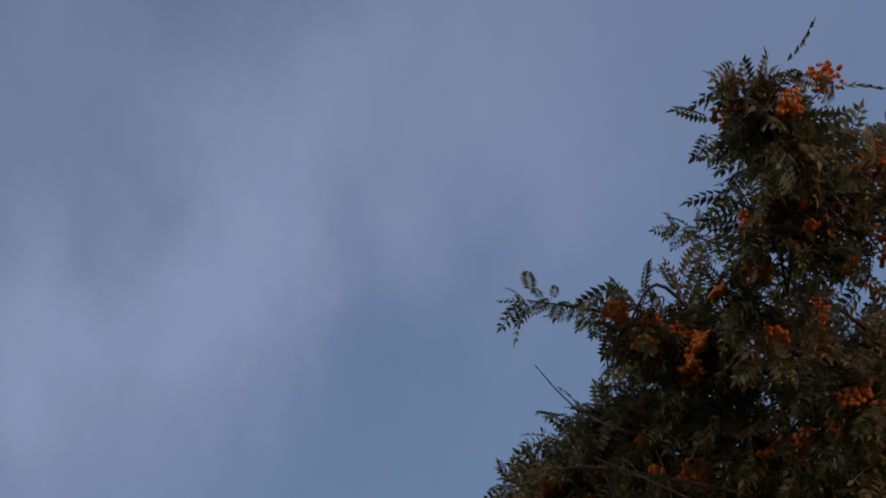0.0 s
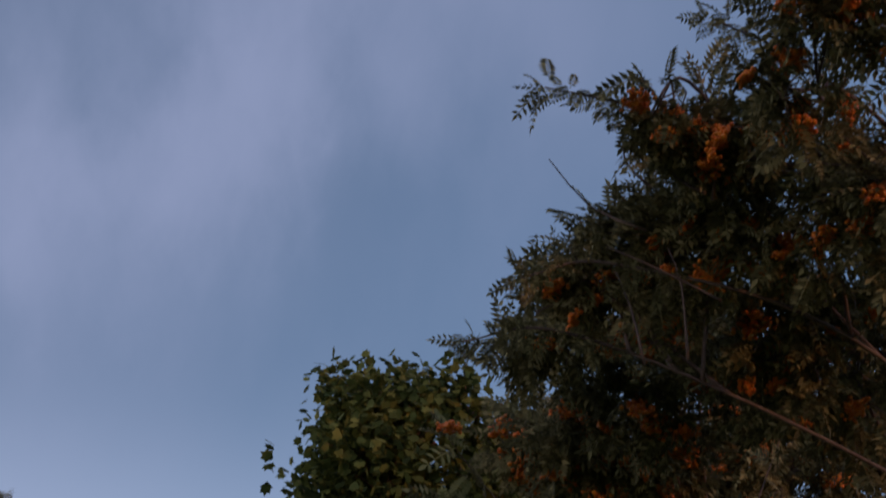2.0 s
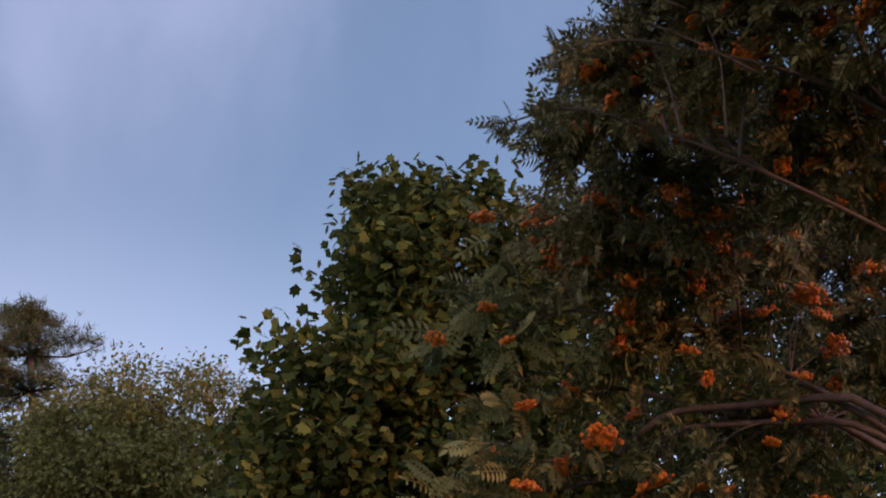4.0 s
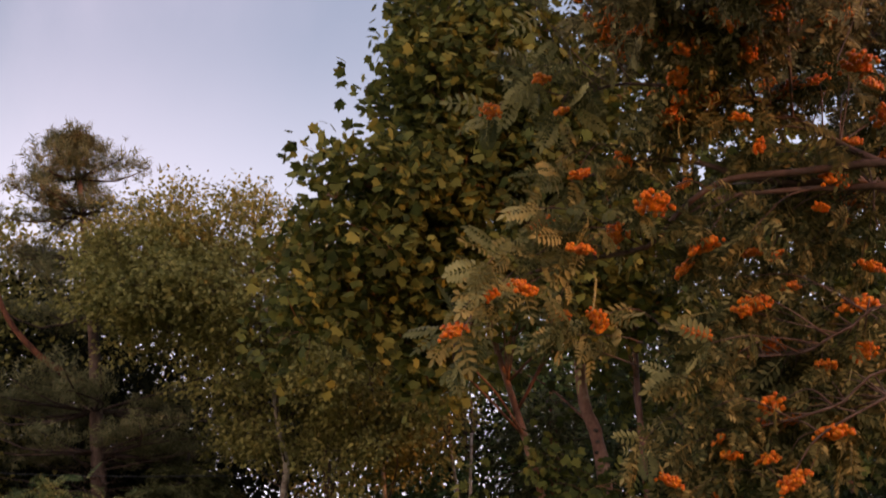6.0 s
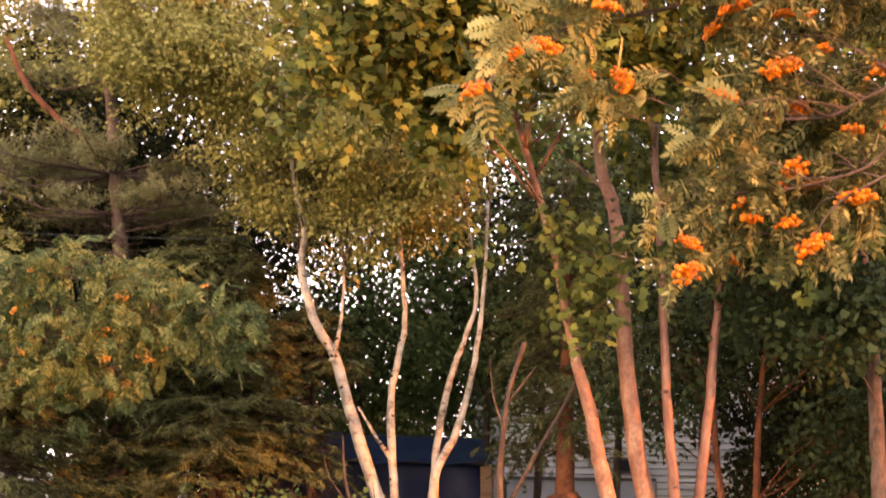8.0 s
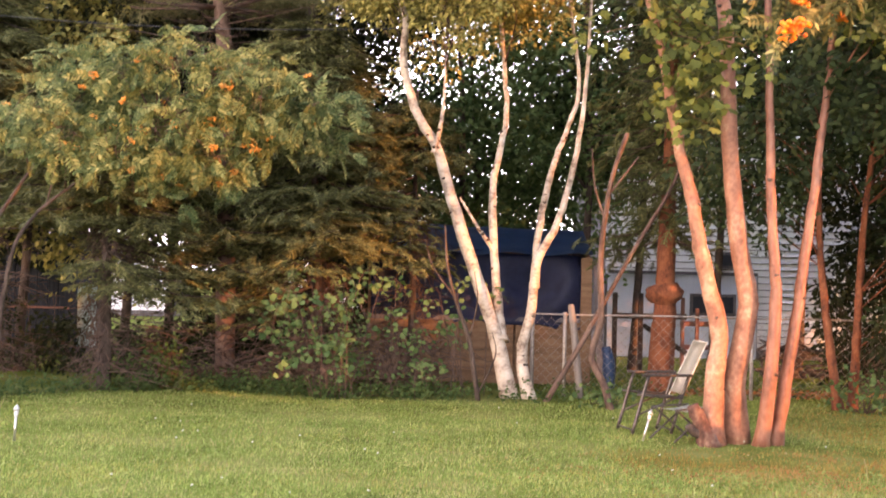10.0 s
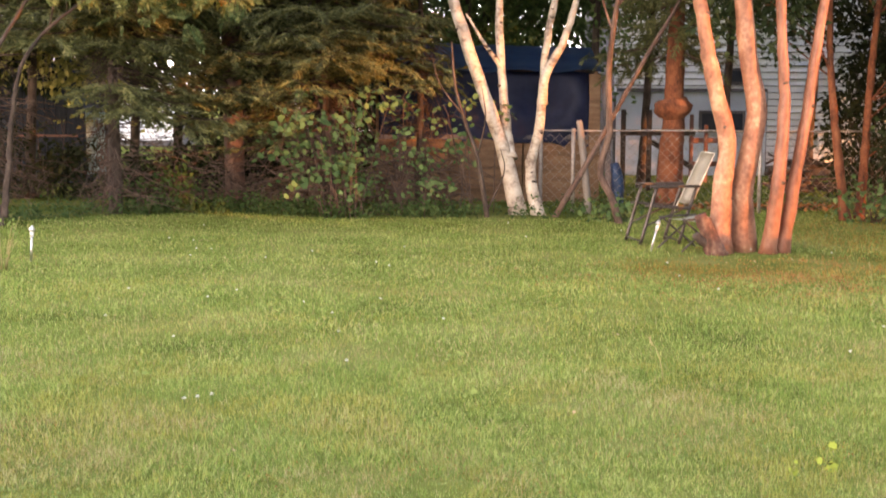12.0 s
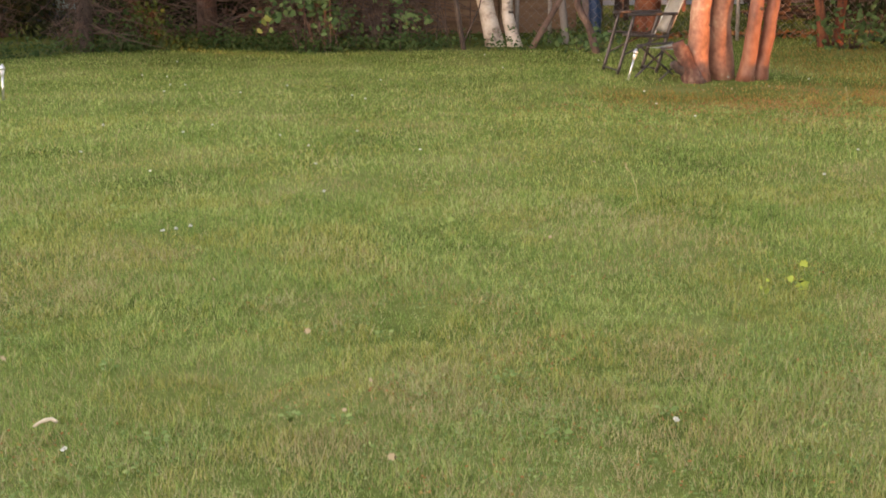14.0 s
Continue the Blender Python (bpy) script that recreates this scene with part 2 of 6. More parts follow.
M_REDPAINT = material("faded_red_paint", [(0.14, 0.06, 0.045), (0.22, 0.105, 0.08)], 0.7, 5, bump=0.1)

# ---- mesh helpers ----
rng = np.random.default_rng(11)


def fast_mesh(name, v, f, mat, smooth=False):
    v, f = np.asarray(v, np.float32), np.asarray(f, np.int32)
    me = bpy.data.meshes.new(name)
    me.vertices.add(len(v))
    me.vertices.foreach_set("co", v.ravel())
    me.loops.add(f.size)
    me.loops.foreach_set("vertex_index", f.ravel())
    me.polygons.add(len(f))
    me.polygons.foreach_set("loop_start", np.arange(0, f.size, f.shape[1], dtype=np.int32))
    me.update(calc_edges=True)
    me.validate()
    if smooth:
        me.polygons.foreach_set("use_smooth", np.ones(len(me.polygons), bool))
    me.materials.append(mat)
    return me


def arr_part(name, v, f, mat, parent=None, label="", smooth=False):
    ob = new(name, fast_mesh(name, v, f, mat, smooth))
    ob.parent = parent
    return tagged(ob, label)


def part(name, bm, mat, parent=None, label="", smooth=False):
    """Links a bmesh as one mesh object."""
    me = bpy.data.meshes.new(name)
    bmesh.ops.recalc_face_normals(bm, faces=bm.faces[:])
    bm.to_mesh(me)
    bm.free()
    if smooth:
        for p in me.polygons:
            p.use_smooth = True
    me.materials.append(mat)
    ob = new(name, me)
    ob.parent = parent
    return tagged(ob, label)


def thing(name, at, label, category, group="", kind="", rz=0.0):
    ob = new(name)
    ob.matrix_world = pose(*at, 0, 0, rz)
    ob.empty_display_size = 0.1
    return tagged(ob, label, category, group, kind)


def box(bm, x0, x1, y0, y1, z0, z1, bevel=0.0, turn=None):
    g = bmesh.ops.create_cube(bm, size=1.0)["verts"]
    for v in g:
        v.co = Vector(((x0 + x1) / 2 + v.co.x * (x1 - x0), (y0 + y1) / 2 + v.co.y * (y1 - y0), (z0 + z1) / 2 + v.co.z * (z1 - z0)))
    if bevel:
        edges = {e for v in g for e in v.link_edges}
        g = bmesh.ops.bevel(bm, geom=list(edges), offset=bevel, segments=1, affect="EDGES")["verts"]
    if turn is not None:
        bmesh.ops.transform(bm, matrix=turn, verts=g)
    return bm


def box_part(name, dims, mat, parent, label="", bevel=0.006, turn=None):
    return part(name, box(bmesh.new(), *dims, bevel=bevel, turn=turn), mat, parent, label)


def smooth_line(pts, n):
    """n points evenly along a Catmull-Rom line through the given ones."""
    p = np.asarray(pts, float)
    if len(p) == 2:
        return p[0] + np.linspace(0, 1, n)[:, None] * (p[1] - p[0])
    q = np.vstack([2 * p[0] - p[1], p, 2 * p[-1] - p[-2]])
    u = np.linspace(0, len(p) - 1 - 1e-6, n)
    i, s = u.astype(int), (u % 1)[:, None]
    a, b, c, d = q[i], q[i + 1], q[i + 2], q[i + 3]
    return 0.5 * (2 * b + (c - a) * s + (2 * a - 5 * b + 4 * c - d) * s**2 + (3 * b - a - 3 * c + d) * s**3)


def tube(pts, radii, sides=6, wobble=0.0):
    """A swept tube: its vertices and quads. The ends close to points."""
    p = np.asarray(pts, float)
    r = np.interp(np.linspace(0, 1, len(p)), np.linspace(0, 1, len(radii)), radii)
    p = np.vstack([p[0], p, p[-1]])
    r = np.r_[1e-4, r, 1e-4]
    d = np.gradient(p, axis=0)
    d[0], d[-1] = d[1], d[-2]
    d /= np.linalg.norm(d, axis=1)[:, None] + 1e-9
    ref = np.where(np.abs(d[:, 2:]) > 0.9, [[1.0, 0, 0]], [[0, 0, 1.0]])
    ref[:] = ref[len(ref) // 2]
    a = np.cross(ref, d)
    a /= np.linalg.norm(a, axis=1)[:, None] + 1e-9
    b = np.cross(d, a)
    ang = np.linspace(0, 2 * np.pi, sides, endpoint=False)
    rr = r[:, None] * (1 + wobble * rng.uniform(-1, 1, (len(p), sides)))
    v = p[:, None] + rr[..., None] * (np.cos(ang)[None, :, None] * a[:, None] + np.sin(ang)[None, :, None] * b[:, None])
    i = np.arange(len(p) - 1)[:, None] * sides
    j = np.arange(sides)[None]
    k = (j + 1) % sides
    f = np.stack([i + j, i + k, i + sides + k, i + sides + j], -1).reshape(-1, 4)
    return v.reshape(-1, 3), f


def joined(pieces):
    vs, fs, n = [], [], 0
    for v, f in pieces:
        vs.append(v)
        fs.append(np.asarray(f) + n)
        n += len(v)
    return np.vstack(vs), np.vstack(fs)


def unit(v):
    return v / (np.linalg.norm(v, axis=-1, keepdims=True) + 1e-9)


def strew(tv, tf, pos, ahead, normal, size):
    """Copies of a small template (its y along ahead, its z near normal) as one soup of faces."""
    y = unit(np.asarray(ahead, float))
    x = unit(np.cross(y, normal))
    z = np.cross(x, y)
    basis = np.stack([x, y, z], 1) * np.asarray(size, float).reshape(-1, 1, 1)
    v = np.einsum("kc,ncd->nkd", tv, basis) + np.asarray(pos)[:, None]
    f = tf[None] + (np.arange(len(pos)) * len(tv))[:, None, None]
    return v.reshape(-1, 3), f.reshape(-1, tf.shape[1])


def template(rows, faces):
    return np.array(rows, float), np.array(faces, int)


LEAF = template([(0, 0, 0), (0.2, 0.25, 0.05), (0.3, 0.5, 0.06), (0, 1, -0.08), (-0.3, 0.5, 0.06), (-0.2, 0.25, 0.05), (0, 0.5, -0.01)],
                [(0, 1, 2), (0, 2, 6), (6, 2, 3), (6, 3, 4), (0, 6, 4), (0, 4, 5)])


PLAIN_LEAF = template([(0, 0, 0), (0.3, 0.45, 0.04), (0, 1, -0.06), (-0.3, 0.45, 0.04)], [(0, 1, 2), (0, 2, 3)])


def maple_template():
    out = []
    for a, r in ((-100, 0.25), (-75, 0.55), (-58, 0.46), (-35, 0.70), (-16, 0.58), (0, 0.82), (16, 0.58), (35, 0.70), (58, 0.46), (75, 0.55), (100, 0.25)):
        s = radians(a)
        out.append((math.sin(s) * r, 0.25 + math.cos(s) * r, -0.22 * r * r))
    v = [(0, 0.25, 0.0), (0, 0, 0.02)] + out
    f = [(0, i, i + 1) for i in range(2, len(v) - 1)] + [(1, 0, 2), (1, len(v) - 1, 0)]
    return template(v, f)


MAPLE = maple_template()


def pinnate_template(pairs=6, droop=0.28, plain=False):
    v, f = [], []

    def leaflet(base, ahead, length, wide):
        b, a = Vector(base), Vector(ahead).normalized()
        side = a.cross(Vector((0, 0, 1))).normalized() * wide
        n = len(v)
        mid = b + a * length * 0.45
        if plain:
            v.extend([b, mid + side + Vector((0, 0, 0.015)), b + a * length - Vector((0, 0, 0.03)), mid - side + Vector((0, 0, 0.015))])
            f.extend([(n, n + 1, n + 2), (n, n + 2, n + 3)])
            return
        v.extend([b, mid + side + Vector((0, 0, 0.015)), b + a * length * 0.8 + side * 0.75, b + a * length - Vector((0, 0, 0.03)), b + a * length * 0.8 - side * 0.75, mid - side + Vector((0, 0, 0.015))])
        f.extend([(n, n + 1, n + 2), (n, n + 2, n + 3), (n, n + 3, n + 4), (n, n + 4, n + 5)])

    def spine(s):
        return (0, s, -droop * s * s)

    for i in range(pairs):
        s = 0.2 + 0.68 * i / (pairs - 1)
        length = 0.36 - 0.12 * abs(i / (pairs - 1) - 0.45) * 2
        for side in (-1, 1):
            leaflet(spine(s), (side, 0.45, -0.15), length, 0.062)
    leaflet(spine(0.9), (0, 1, -0.55), 0.28, 0.062)
    n = len(v)
    for i in range(4):
        p = spine(0.95 * i / 3)
        v.extend([(p[0] - 0.012, p[1], p[2]), (p[0] + 0.012, p[1], p[2])])
    for i in range(3):
        a = n + 2 * i
        f.extend([(a, a + 1, a + 3), (a, a + 3, a + 2)])
    return template([tuple(p) for p in v], f)


PINNATE = [pinnate_template(6, 0.28), pinnate_template(7, 0.1), pinnate_template(5, 0.5)]
PINNATE_PLAIN = [pinnate_template(6, 0.28, True), pinnate_template(7, 0.1, True), pinnate_template(5, 0.5, True)]


def brush_template(n, spread, length, wide, seed):
    """A twig set with needles."""
    g = np.random.default_rng(seed)
    v, f = [], []
    for i in range(n):
        y0 = i / n
        a = g.uniform(0, 6.283)
        d = np.array([math.cos(a) * spread, 0.8, math.sin(a) * spread])
        d = d / np.linalg.norm(d) * length * g.uniform(0.7, 1.2)
        s = unit(np.cross(d, [math.sin(a), 0.2, math.cos(a)])) * wide
        b = np.array([0, y0 * 0.9, 0])
        k = len(v)
        v.extend([b - s, b + s, b + d])
        f.append((k, k + 1, k + 2))
    return template(v, f)


def spray_template(seed):
    """A flat spray of needled fingers on either side of a twig."""
    g = np.random.default_rng(seed)
    v, f = [], []

    def finger(base, d, long, wide):
        d = unit(np.asarray(d, float))
        a = unit(np.cross(d, [0.0, 0.0, 1.0]))
        b = np.cross(a, d)
        k, base = len(v), np.asarray(base, float)
        for u, r in ((0.0, 0.5), (0.55, 1.0)):
            for j in range(3):
                w = 2.094 * j + 0.5
                v.append(base + d * long * u + (a * math.cos(w) + b * math.sin(w) * 0.7) * wide * r)
        v.append(base + d * long + [0, 0, -0.05 * long])
        for j in range(3):
            m = (j + 1) % 3
            f.extend([(k + j, k + m, k + 3 + m), (k + j, k + 3 + m, k + 3 + j), (k + 3 + j, k + 3 + m, k + 6)])

    finger((0, 0, 0), (0, 1, -0.12), 1.0, 0.05)
    for y in (0.18, 0.38, 0.58, 0.76):
        for side in (-1, 1):
            finger((0, y, -0.12 * y), (side * g.uniform(0.7, 1.1), g.uniform(0.7, 1.0), g.uniform(-0.35, 0.05)), g.uniform(0.3, 0.5) * (1.1 - 0.5 * y), 0.042)
    n = len(v)
    hair = brush_template(16, 1.4, 0.16, 0.016, seed + 1)
    v.extend(hair[0])
    f.extend((hair[1] + n).tolist())
    return template(v, f)


SPRUCE_SPRAY = spray_template(3)
PINE_TUFT = brush_template(13, 1.2, 0.9, 0.045, 4)
BLADE = template([(-0.5, 0, 0), (0.5, 0, 0), (0.35, 0.12, 0.55), (0.0, 0.42, 1.0)], [(0, 1, 2), (0, 2, 3)])


def ellipsoid(n, centre, radii, shell=0.5):
    d = unit(rng.normal(size=(n, 3)))
    r = rng.uniform(0, 1, (n, 1)) ** (1 / 3)
    r = shell + (1 - shell) * r if shell else r
    return np.asarray(centre) + d * r * np.asarray(radii)


def leaf_cloud(centres, per, spread, size, tmpl, flat=0.5, droop=0.35):
    """Leaves scattered round clump centres."""
    c = np.repeat(centres, per, 0)
    off = np.clip(rng.normal(size=c.shape), -1.4, 1.4) * spread
    off[:, 2] *= flat
    ahead = unit(off + rng.normal(size=c.shape) * spread * 0.7)
    ahead[:, 2] -= droop
    normal = unit(rng.normal(size=c.shape) * 0.55 + [0.1, -0.5, 0.65])
    return strew(tmpl[0], tmpl[1], c + off, ahead, normal, rng.uniform(0.7, 1.25, len(c)) * size)


def twigs_to(starts, tips, r0, sag=0.1, sides=4, n=5):
    """Curved twigs from starts to tips."""
    out = []
    for s, t in zip(starts, tips):
        m = (s + t) / 2 + rng.normal(size=3) * np.linalg.norm(t - s) * 0.08 + [0, 0, sag * np.linalg.norm(t - s)]
        out.append(tube(smooth_line([s, m, t], n), [r0, r0 * 0.35], sides))
    return joined(out)


def ground_z(x, y):
    return -0.008 + 0.006 * np.sin(x * 1.7 + y * 0.6) * np.sin(y * 1.3)


def build_ground():
    xs = np.r_[-900, -300, -120, -60, np.linspace(-30, 30, 81), 60, 120, 300, 900]
    ys = np.r_[-900, -300, -100, -40, np.linspace(-10, 50, 81), 80, 140, 300, 900]
    x, y = np.meshgrid(xs, ys)
    z = ground_z(x, y)
    v = np.stack([x, y, z], -1).reshape(-1, 3)
    w = len(xs)
    i = (np.arange(len(ys) - 1)[:, None] * w + np.arange(w - 1)[None]).ravel()
    ob = arr_part("ground", v, np.stack([i, i + 1, i + w + 1, i + w], 1), M_GROUND, None, "", True)
    tagged(ob, "grassy garden soil under the mown lawn", "ground", kind="structure")


build_ground()


def lawn_edge(x):
    """How far the lawn reaches before the undergrowth."""
    return np.interp(x, [-7, -5.5, -4.6, -3, -1.4, 0, 1.6, 3, 4.7, 6, 8], [15.3, 16.3, 17.2, 17.7, 17.0, 17.1, 17.0, 18.8, 18.6, 18.6, 18])


def patches(x, y, size, seed):
    """Smooth random patches from 0 to 1 over the plan."""
    grid = np.random.default_rng(seed).uniform(0, 1, (256, 256))
    u, w = x / size + 100, y / size + 100
    i, j = np.floor(u).astype(int), np.floor(w).astype(int)
    s, t = u - i, w - j
    s, t = s * s * (3 - 2 * s), t * t * (3 - 2 * t)

    def at(a, b):
        return grid[(i + a) % 256, (j + b) % 256]

    return (at(0, 0) * (1 - s) + at(1, 0) * s) * (1 - t) + (at(0, 1) * (1 - s) + at(1, 1) * s) * t


def build_lawn():
    spans = ((1.2, 2.4, 5000), (2.4, 4.2, 24000), (4.2, 5.5, 17000), (5.5, 7.5, 11000), (7.5, 11, 4200), (11, 15, 2100), (15, 19, 1200))
    pos = []
    for y0, y1, per in spans:
        half = 0.37 * y1 + 0.6
        n = int(per * 2 * half * (y1 - y0))
        p = np.stack([rng.uniform(-half, half, n), rng.uniform(y0, y1, n), np.zeros(n)], 1)
        pos.append(p[np.abs(p[:, 0]) < 0.37 * p[:, 1] + 0.6])
    p = np.vstack(pos)
    p = p[p[:, 1] < lawn_edge(p[:, 0]) + rng.normal(0, 0.12, len(p))]
    # the neighbour's grass beyond the wire fence
    n = 16000
    p = np.vstack([p, np.stack([rng.uniform(1.5, 11, n), rng.uniform(18.6, 27.3, n), np.zeros(n)], 1)])
    # worn earth between the stems
    worn = ((p[:, 0] - 3.2) / 1.5) ** 2 + ((p[:, 1] - 12.7) / 1.0) ** 2
    p = p[rng.uniform(0, 1, len(p)) < np.clip(worn - 0.1, 0.22, 1)]
    dry_share = np.clip(1.5 - ((p[:, 0] - 3.5) / 1.9) ** 2 - ((p[:, 1] - 12.0) / 0.85) ** 2, 0.0, 0.9)
    # brown patch on the right: dry grass, with the shade there put in too
    dry_share = np.maximum(dry_share, np.clip(1.2 - ((p[:, 0] - 5.3) / 1.5) ** 2 - ((p[:, 1] - 14.6) / 2.6) ** 2, 0.0, 0.6))
    is_dry = rng.uniform(0, 1, len(p)) < dry_share
    x, y = p[:, 0], p[:, 1]
    tufts = 0.45 * patches(x, y, 0.055, 9) + 0.3 * patches(x, y, 0.14, 5) + 0.25 * patches(x, y, 0.5, 6)
    chance = rng.uniform(0, 1, len(p))
    count = int((chance < np.clip(2.4 * tufts - 0.25, 0.3, 1)).sum())
    # the farther lawn is closer and more even
    tufts = 0.5 + (tufts - 0.5) * np.clip(1.45 - y / 8, 0.3, 1)
    keep = np.sort(np.argsort(chance - np.clip(2.4 * tufts - 0.25, 0.3, 1))[:count])
    p, is_dry, tufts = p[keep], is_dry[keep], tufts[keep]
    x, y = p[:, 0], p[:, 1]
    pale = 0.5 * patches(x, y, 0.3, 7) + 0.5 * patches(x, y, 1.1, 8)
    straw = 0.08 + 1.9 * np.clip(1.25 - y / 12, 0.15, 1) * np.clip(pale - 0.5, 0, 1) + np.clip(4.9 - y, 0, 1.6) * 0.16
    is_straw = ~is_dry & (rng.uniform(0, 1, len(p)) < straw)
    n = len(p)
    p[:, 2] = ground_z(p[:, 0], p[:, 1]) - 0.004
    a = rng.uniform(0, 2 * np.pi, n)
    ahead = np.stack([np.cos(a), np.sin(a), rng.normal(0, 0.12, n)], 1)
    tall = rng.uniform(0.014, 0.038, n) * (0.2 + 1.7 * tufts)
    lean = rng.uniform(0.5, 3.2, n)
    v0, f0 = BLADE
    y = unit(ahead)
    up = np.tile([0, 0, 1.0], (n, 1))
    side = unit(np.cross(y, up))
    wide = rng.uniform(0.002, 0.0062, n) * np.clip(p[:, 1] / 7, 0.62, 1.6) * np.where(p[:, 1] > 18.5, 2.5, 1.0)
    v = p[:, None] + v0[None, :, 0, None] * side[:, None] * wide[:, None, None] + (v0[None, :, 1, None] * y[:, None] * lean[:, None, None] + v0[None, :, 2, None] * up[:, None]) * tall[:, None, None]
    far = p[:, 1] > 2.0

    def blades(name, mat, label, pick):
        near, away = v[pick & ~far], v[pick & far][:, [0, 1, 3]]
        f = np.vstack([(f0[None] + (np.arange(len(near)) * 4)[:, None, None]).reshape(-1, 3), len(near) * 4 + np.arange(len(away) * 3).reshape(-1, 3)])
        ob = arr_part(name, np.vstack([near.reshape(-1, 3), away.reshape(-1, 3)]), f, mat)
        tagged(ob, label, "grass", kind="stuff")

    blades("dry_grass", M_DRYGRASS, "dry brown grass blades scattered through the lawn", is_dry)
    warm = 0.6 * patches(p[:, 0], p[:, 1], 0.45, 31) + 0.4 * patches(p[:, 0], p[:, 1], 0.13, 32)
    is_gold = ~is_dry & ~is_straw & (rng.uniform(0, 1, n) < np.clip((warm - 0.42) * 3.2, 0.05, 0.75) * np.clip(1.5 - p[:, 1] / 11, 0.2, 1))
    blades("lawn_grass", M_GRASS, "short mown green lawn grass with paler patches", ~is_dry & ~is_straw & ~is_gold)
    blades("golden_grass", M_GOLDGRASS, "yellowish green patches in the mown lawn", is_gold)
    blades("straw_grass", M_STRAW, "pale straw-coloured blades in the mown lawn", is_straw)


build_lawn()


def build_lawn_herbs():
    """Small clover-like leaves and brown crumbs low in the near lawn."""
    own = np.random.default_rng(61)
    for name, mat, label, category, n, seed, s0, s1 in (("clover", M_ROSETTE, "small grey-green clover leaves low in the lawn", "clover", 52000, 41, 0.007, 0.017), ("grass_litter", M_LITTER, "small brown bits of dead leaf in the lawn", "leaf litter", 26000, 43, 0.005, 0.012)):
        x, y = own.uniform(-2.9, 2.9, n), own.uniform(2.9, 6.6, n)
        thick = 0.45 * patches(x, y, 0.11, seed) + 0.55 * patches(x, y, 0.4, seed + 1)
        some = own.uniform(0, 1, n) < np.clip((thick - 0.5) * 4, 0.01, 0.85) * np.clip((6.9 - y) / 2.6, 0, 1)
        x, y = x[some], y[some]
        n = len(x)
        a = own.uniform(0, 6.283, n)
        v, f = strew(*LEAF, np.stack([x, y, ground_z(x, y) + own.uniform(0.012, 0.034, n)], 1), np.stack([np.cos(a), np.sin(a), own.normal(0.1, 0.3, n)], 1), unit(own.normal(0, 0.45, (n, 3)) + [0, -0.3, 1.0]), own.uniform(s0, s1, n))
        tagged(arr_part(name, v, f, mat), label, category, kind="stuff")


build_lawn_herbs()

# ---- trees ----


def local(pts, base):
    return np.asarray(pts, float) - np.asarray(base, float)


def broad_tree(name, base, label, stems, blobs, leaf, leaf_mat, bark, per=26, spread=0.16, size=0.07, category="tree", group="", twig=0.012, flat=0.6, twig_mat=None, twigs=True, fine=True, knots=0, ragged=0.0):
    """A tree of one or more stems, with clumps of leaves in the given ellipsoids (centre, radii, number of clumps)."""
    t = thing(name, base, label, category, group)
    lines = []
    for pts, r0, r1, *own in stems:
        line = smooth_line(local(pts, base), max(14, 5 * len(pts)))
        lines.append(line)
        line = smooth_line(line, 40)
        radii = np.interp(np.linspace(0, 1, 40), [0, 0.04, 0.13, 0.6, 1], [r0 * 1.6, r0 * 1.22, r0 * 1.05, (r0 + r1) / 2, r1]) * (1 + rng.uniform(-0.07, 0.07, 40))
        v, f = tube(line + rng.normal(0, 0.004, line.shape), list(radii), 11, 0.05)
        trunk = arr_part("trunk", v, f, own[0] if own else bark, t, "", True)
        for _ in range(knots):
            k = int(rng.integers(2, 26))
            a = rng.uniform(-2.6, -0.5)
            bm = bmesh.new()
            bmesh.ops.create_icosphere(bm, subdivisions=2, radius=1.0)
            for p in bm.verts:
                p.co = Vector((p.co.x * 0.028, p.co.y * 0.016, p.co.z * 0.02)) * (1 + 0.5 * noise.noise(p.co * 2 + Vector((k, a, 0)))) * float(rng.uniform(0.7, 1.2)) + Vector(line[k]) + Vector((math.cos(a), math.sin(a), 0)) * float(radii[k]) * 0.92
            part("knot", bm, M_DARK_BARK, trunk, "dark branch scar", True)
    every = np.vstack(lines)
    boughs = [ellipsoid(max(1, n // 7), local(c, base), r, 0.5) for c, r, n in blobs]
    if ragged:
        # uneven outline: lobes that swell and shrink, and sprays that hang out below
        for q, (c, r, n) in zip(boughs, blobs):
            mid = np.asarray(local(c, base))
            swell = np.array([1 + ragged * 2.2 * noise.noise(Vector((p - mid) / np.asarray(r)) * 1.7 + Vector(c)) for p in q])
            q[:] = mid + (q - mid) * swell[:, None]
            q[::5, 2] -= 0.55 * np.abs(np.sin(np.arange(len(q[::5])) * 2.3))
    centres = np.vstack([np.repeat(b, 7, 0) + rng.normal(size=(len(b) * 7, 3)) * spread * [1.5, 1.3, 1.1] for b in boughs])
    if twigs:
        tops = np.vstack(boughs)
        reach = np.array([np.hypot(*(every[:, :2] - p[:2]).T).min() for p in tops])
        roots = np.array([every[(np.abs(every[:, 2] - (p[2] - 0.2 - 0.7 * r)) + 1.5 * np.hypot(*(every[:, :2] - p[:2]).T)).argmin()] for p, r in zip(tops, reach)])
        near = np.linalg.norm(roots - tops, axis=1) < 1.6
        v, f = twigs_to(roots[near], tops[near], twig, 0.1, 5, 7)
        if fine:
            v, f = joined([(v, f), twigs_to(np.repeat(tops, 7, 0), centres, twig * 0.35, 0.02, 3, 4)])
        tagged(arr_part("branchwork", v, f, twig_mat or bark, t, "", True), kind="stuff")
    v, f = leaf_cloud(centres, per, spread, size, leaf, flat)
    tagged(arr_part("crown", v, f, leaf_mat, t), kind="stuff")
    return t


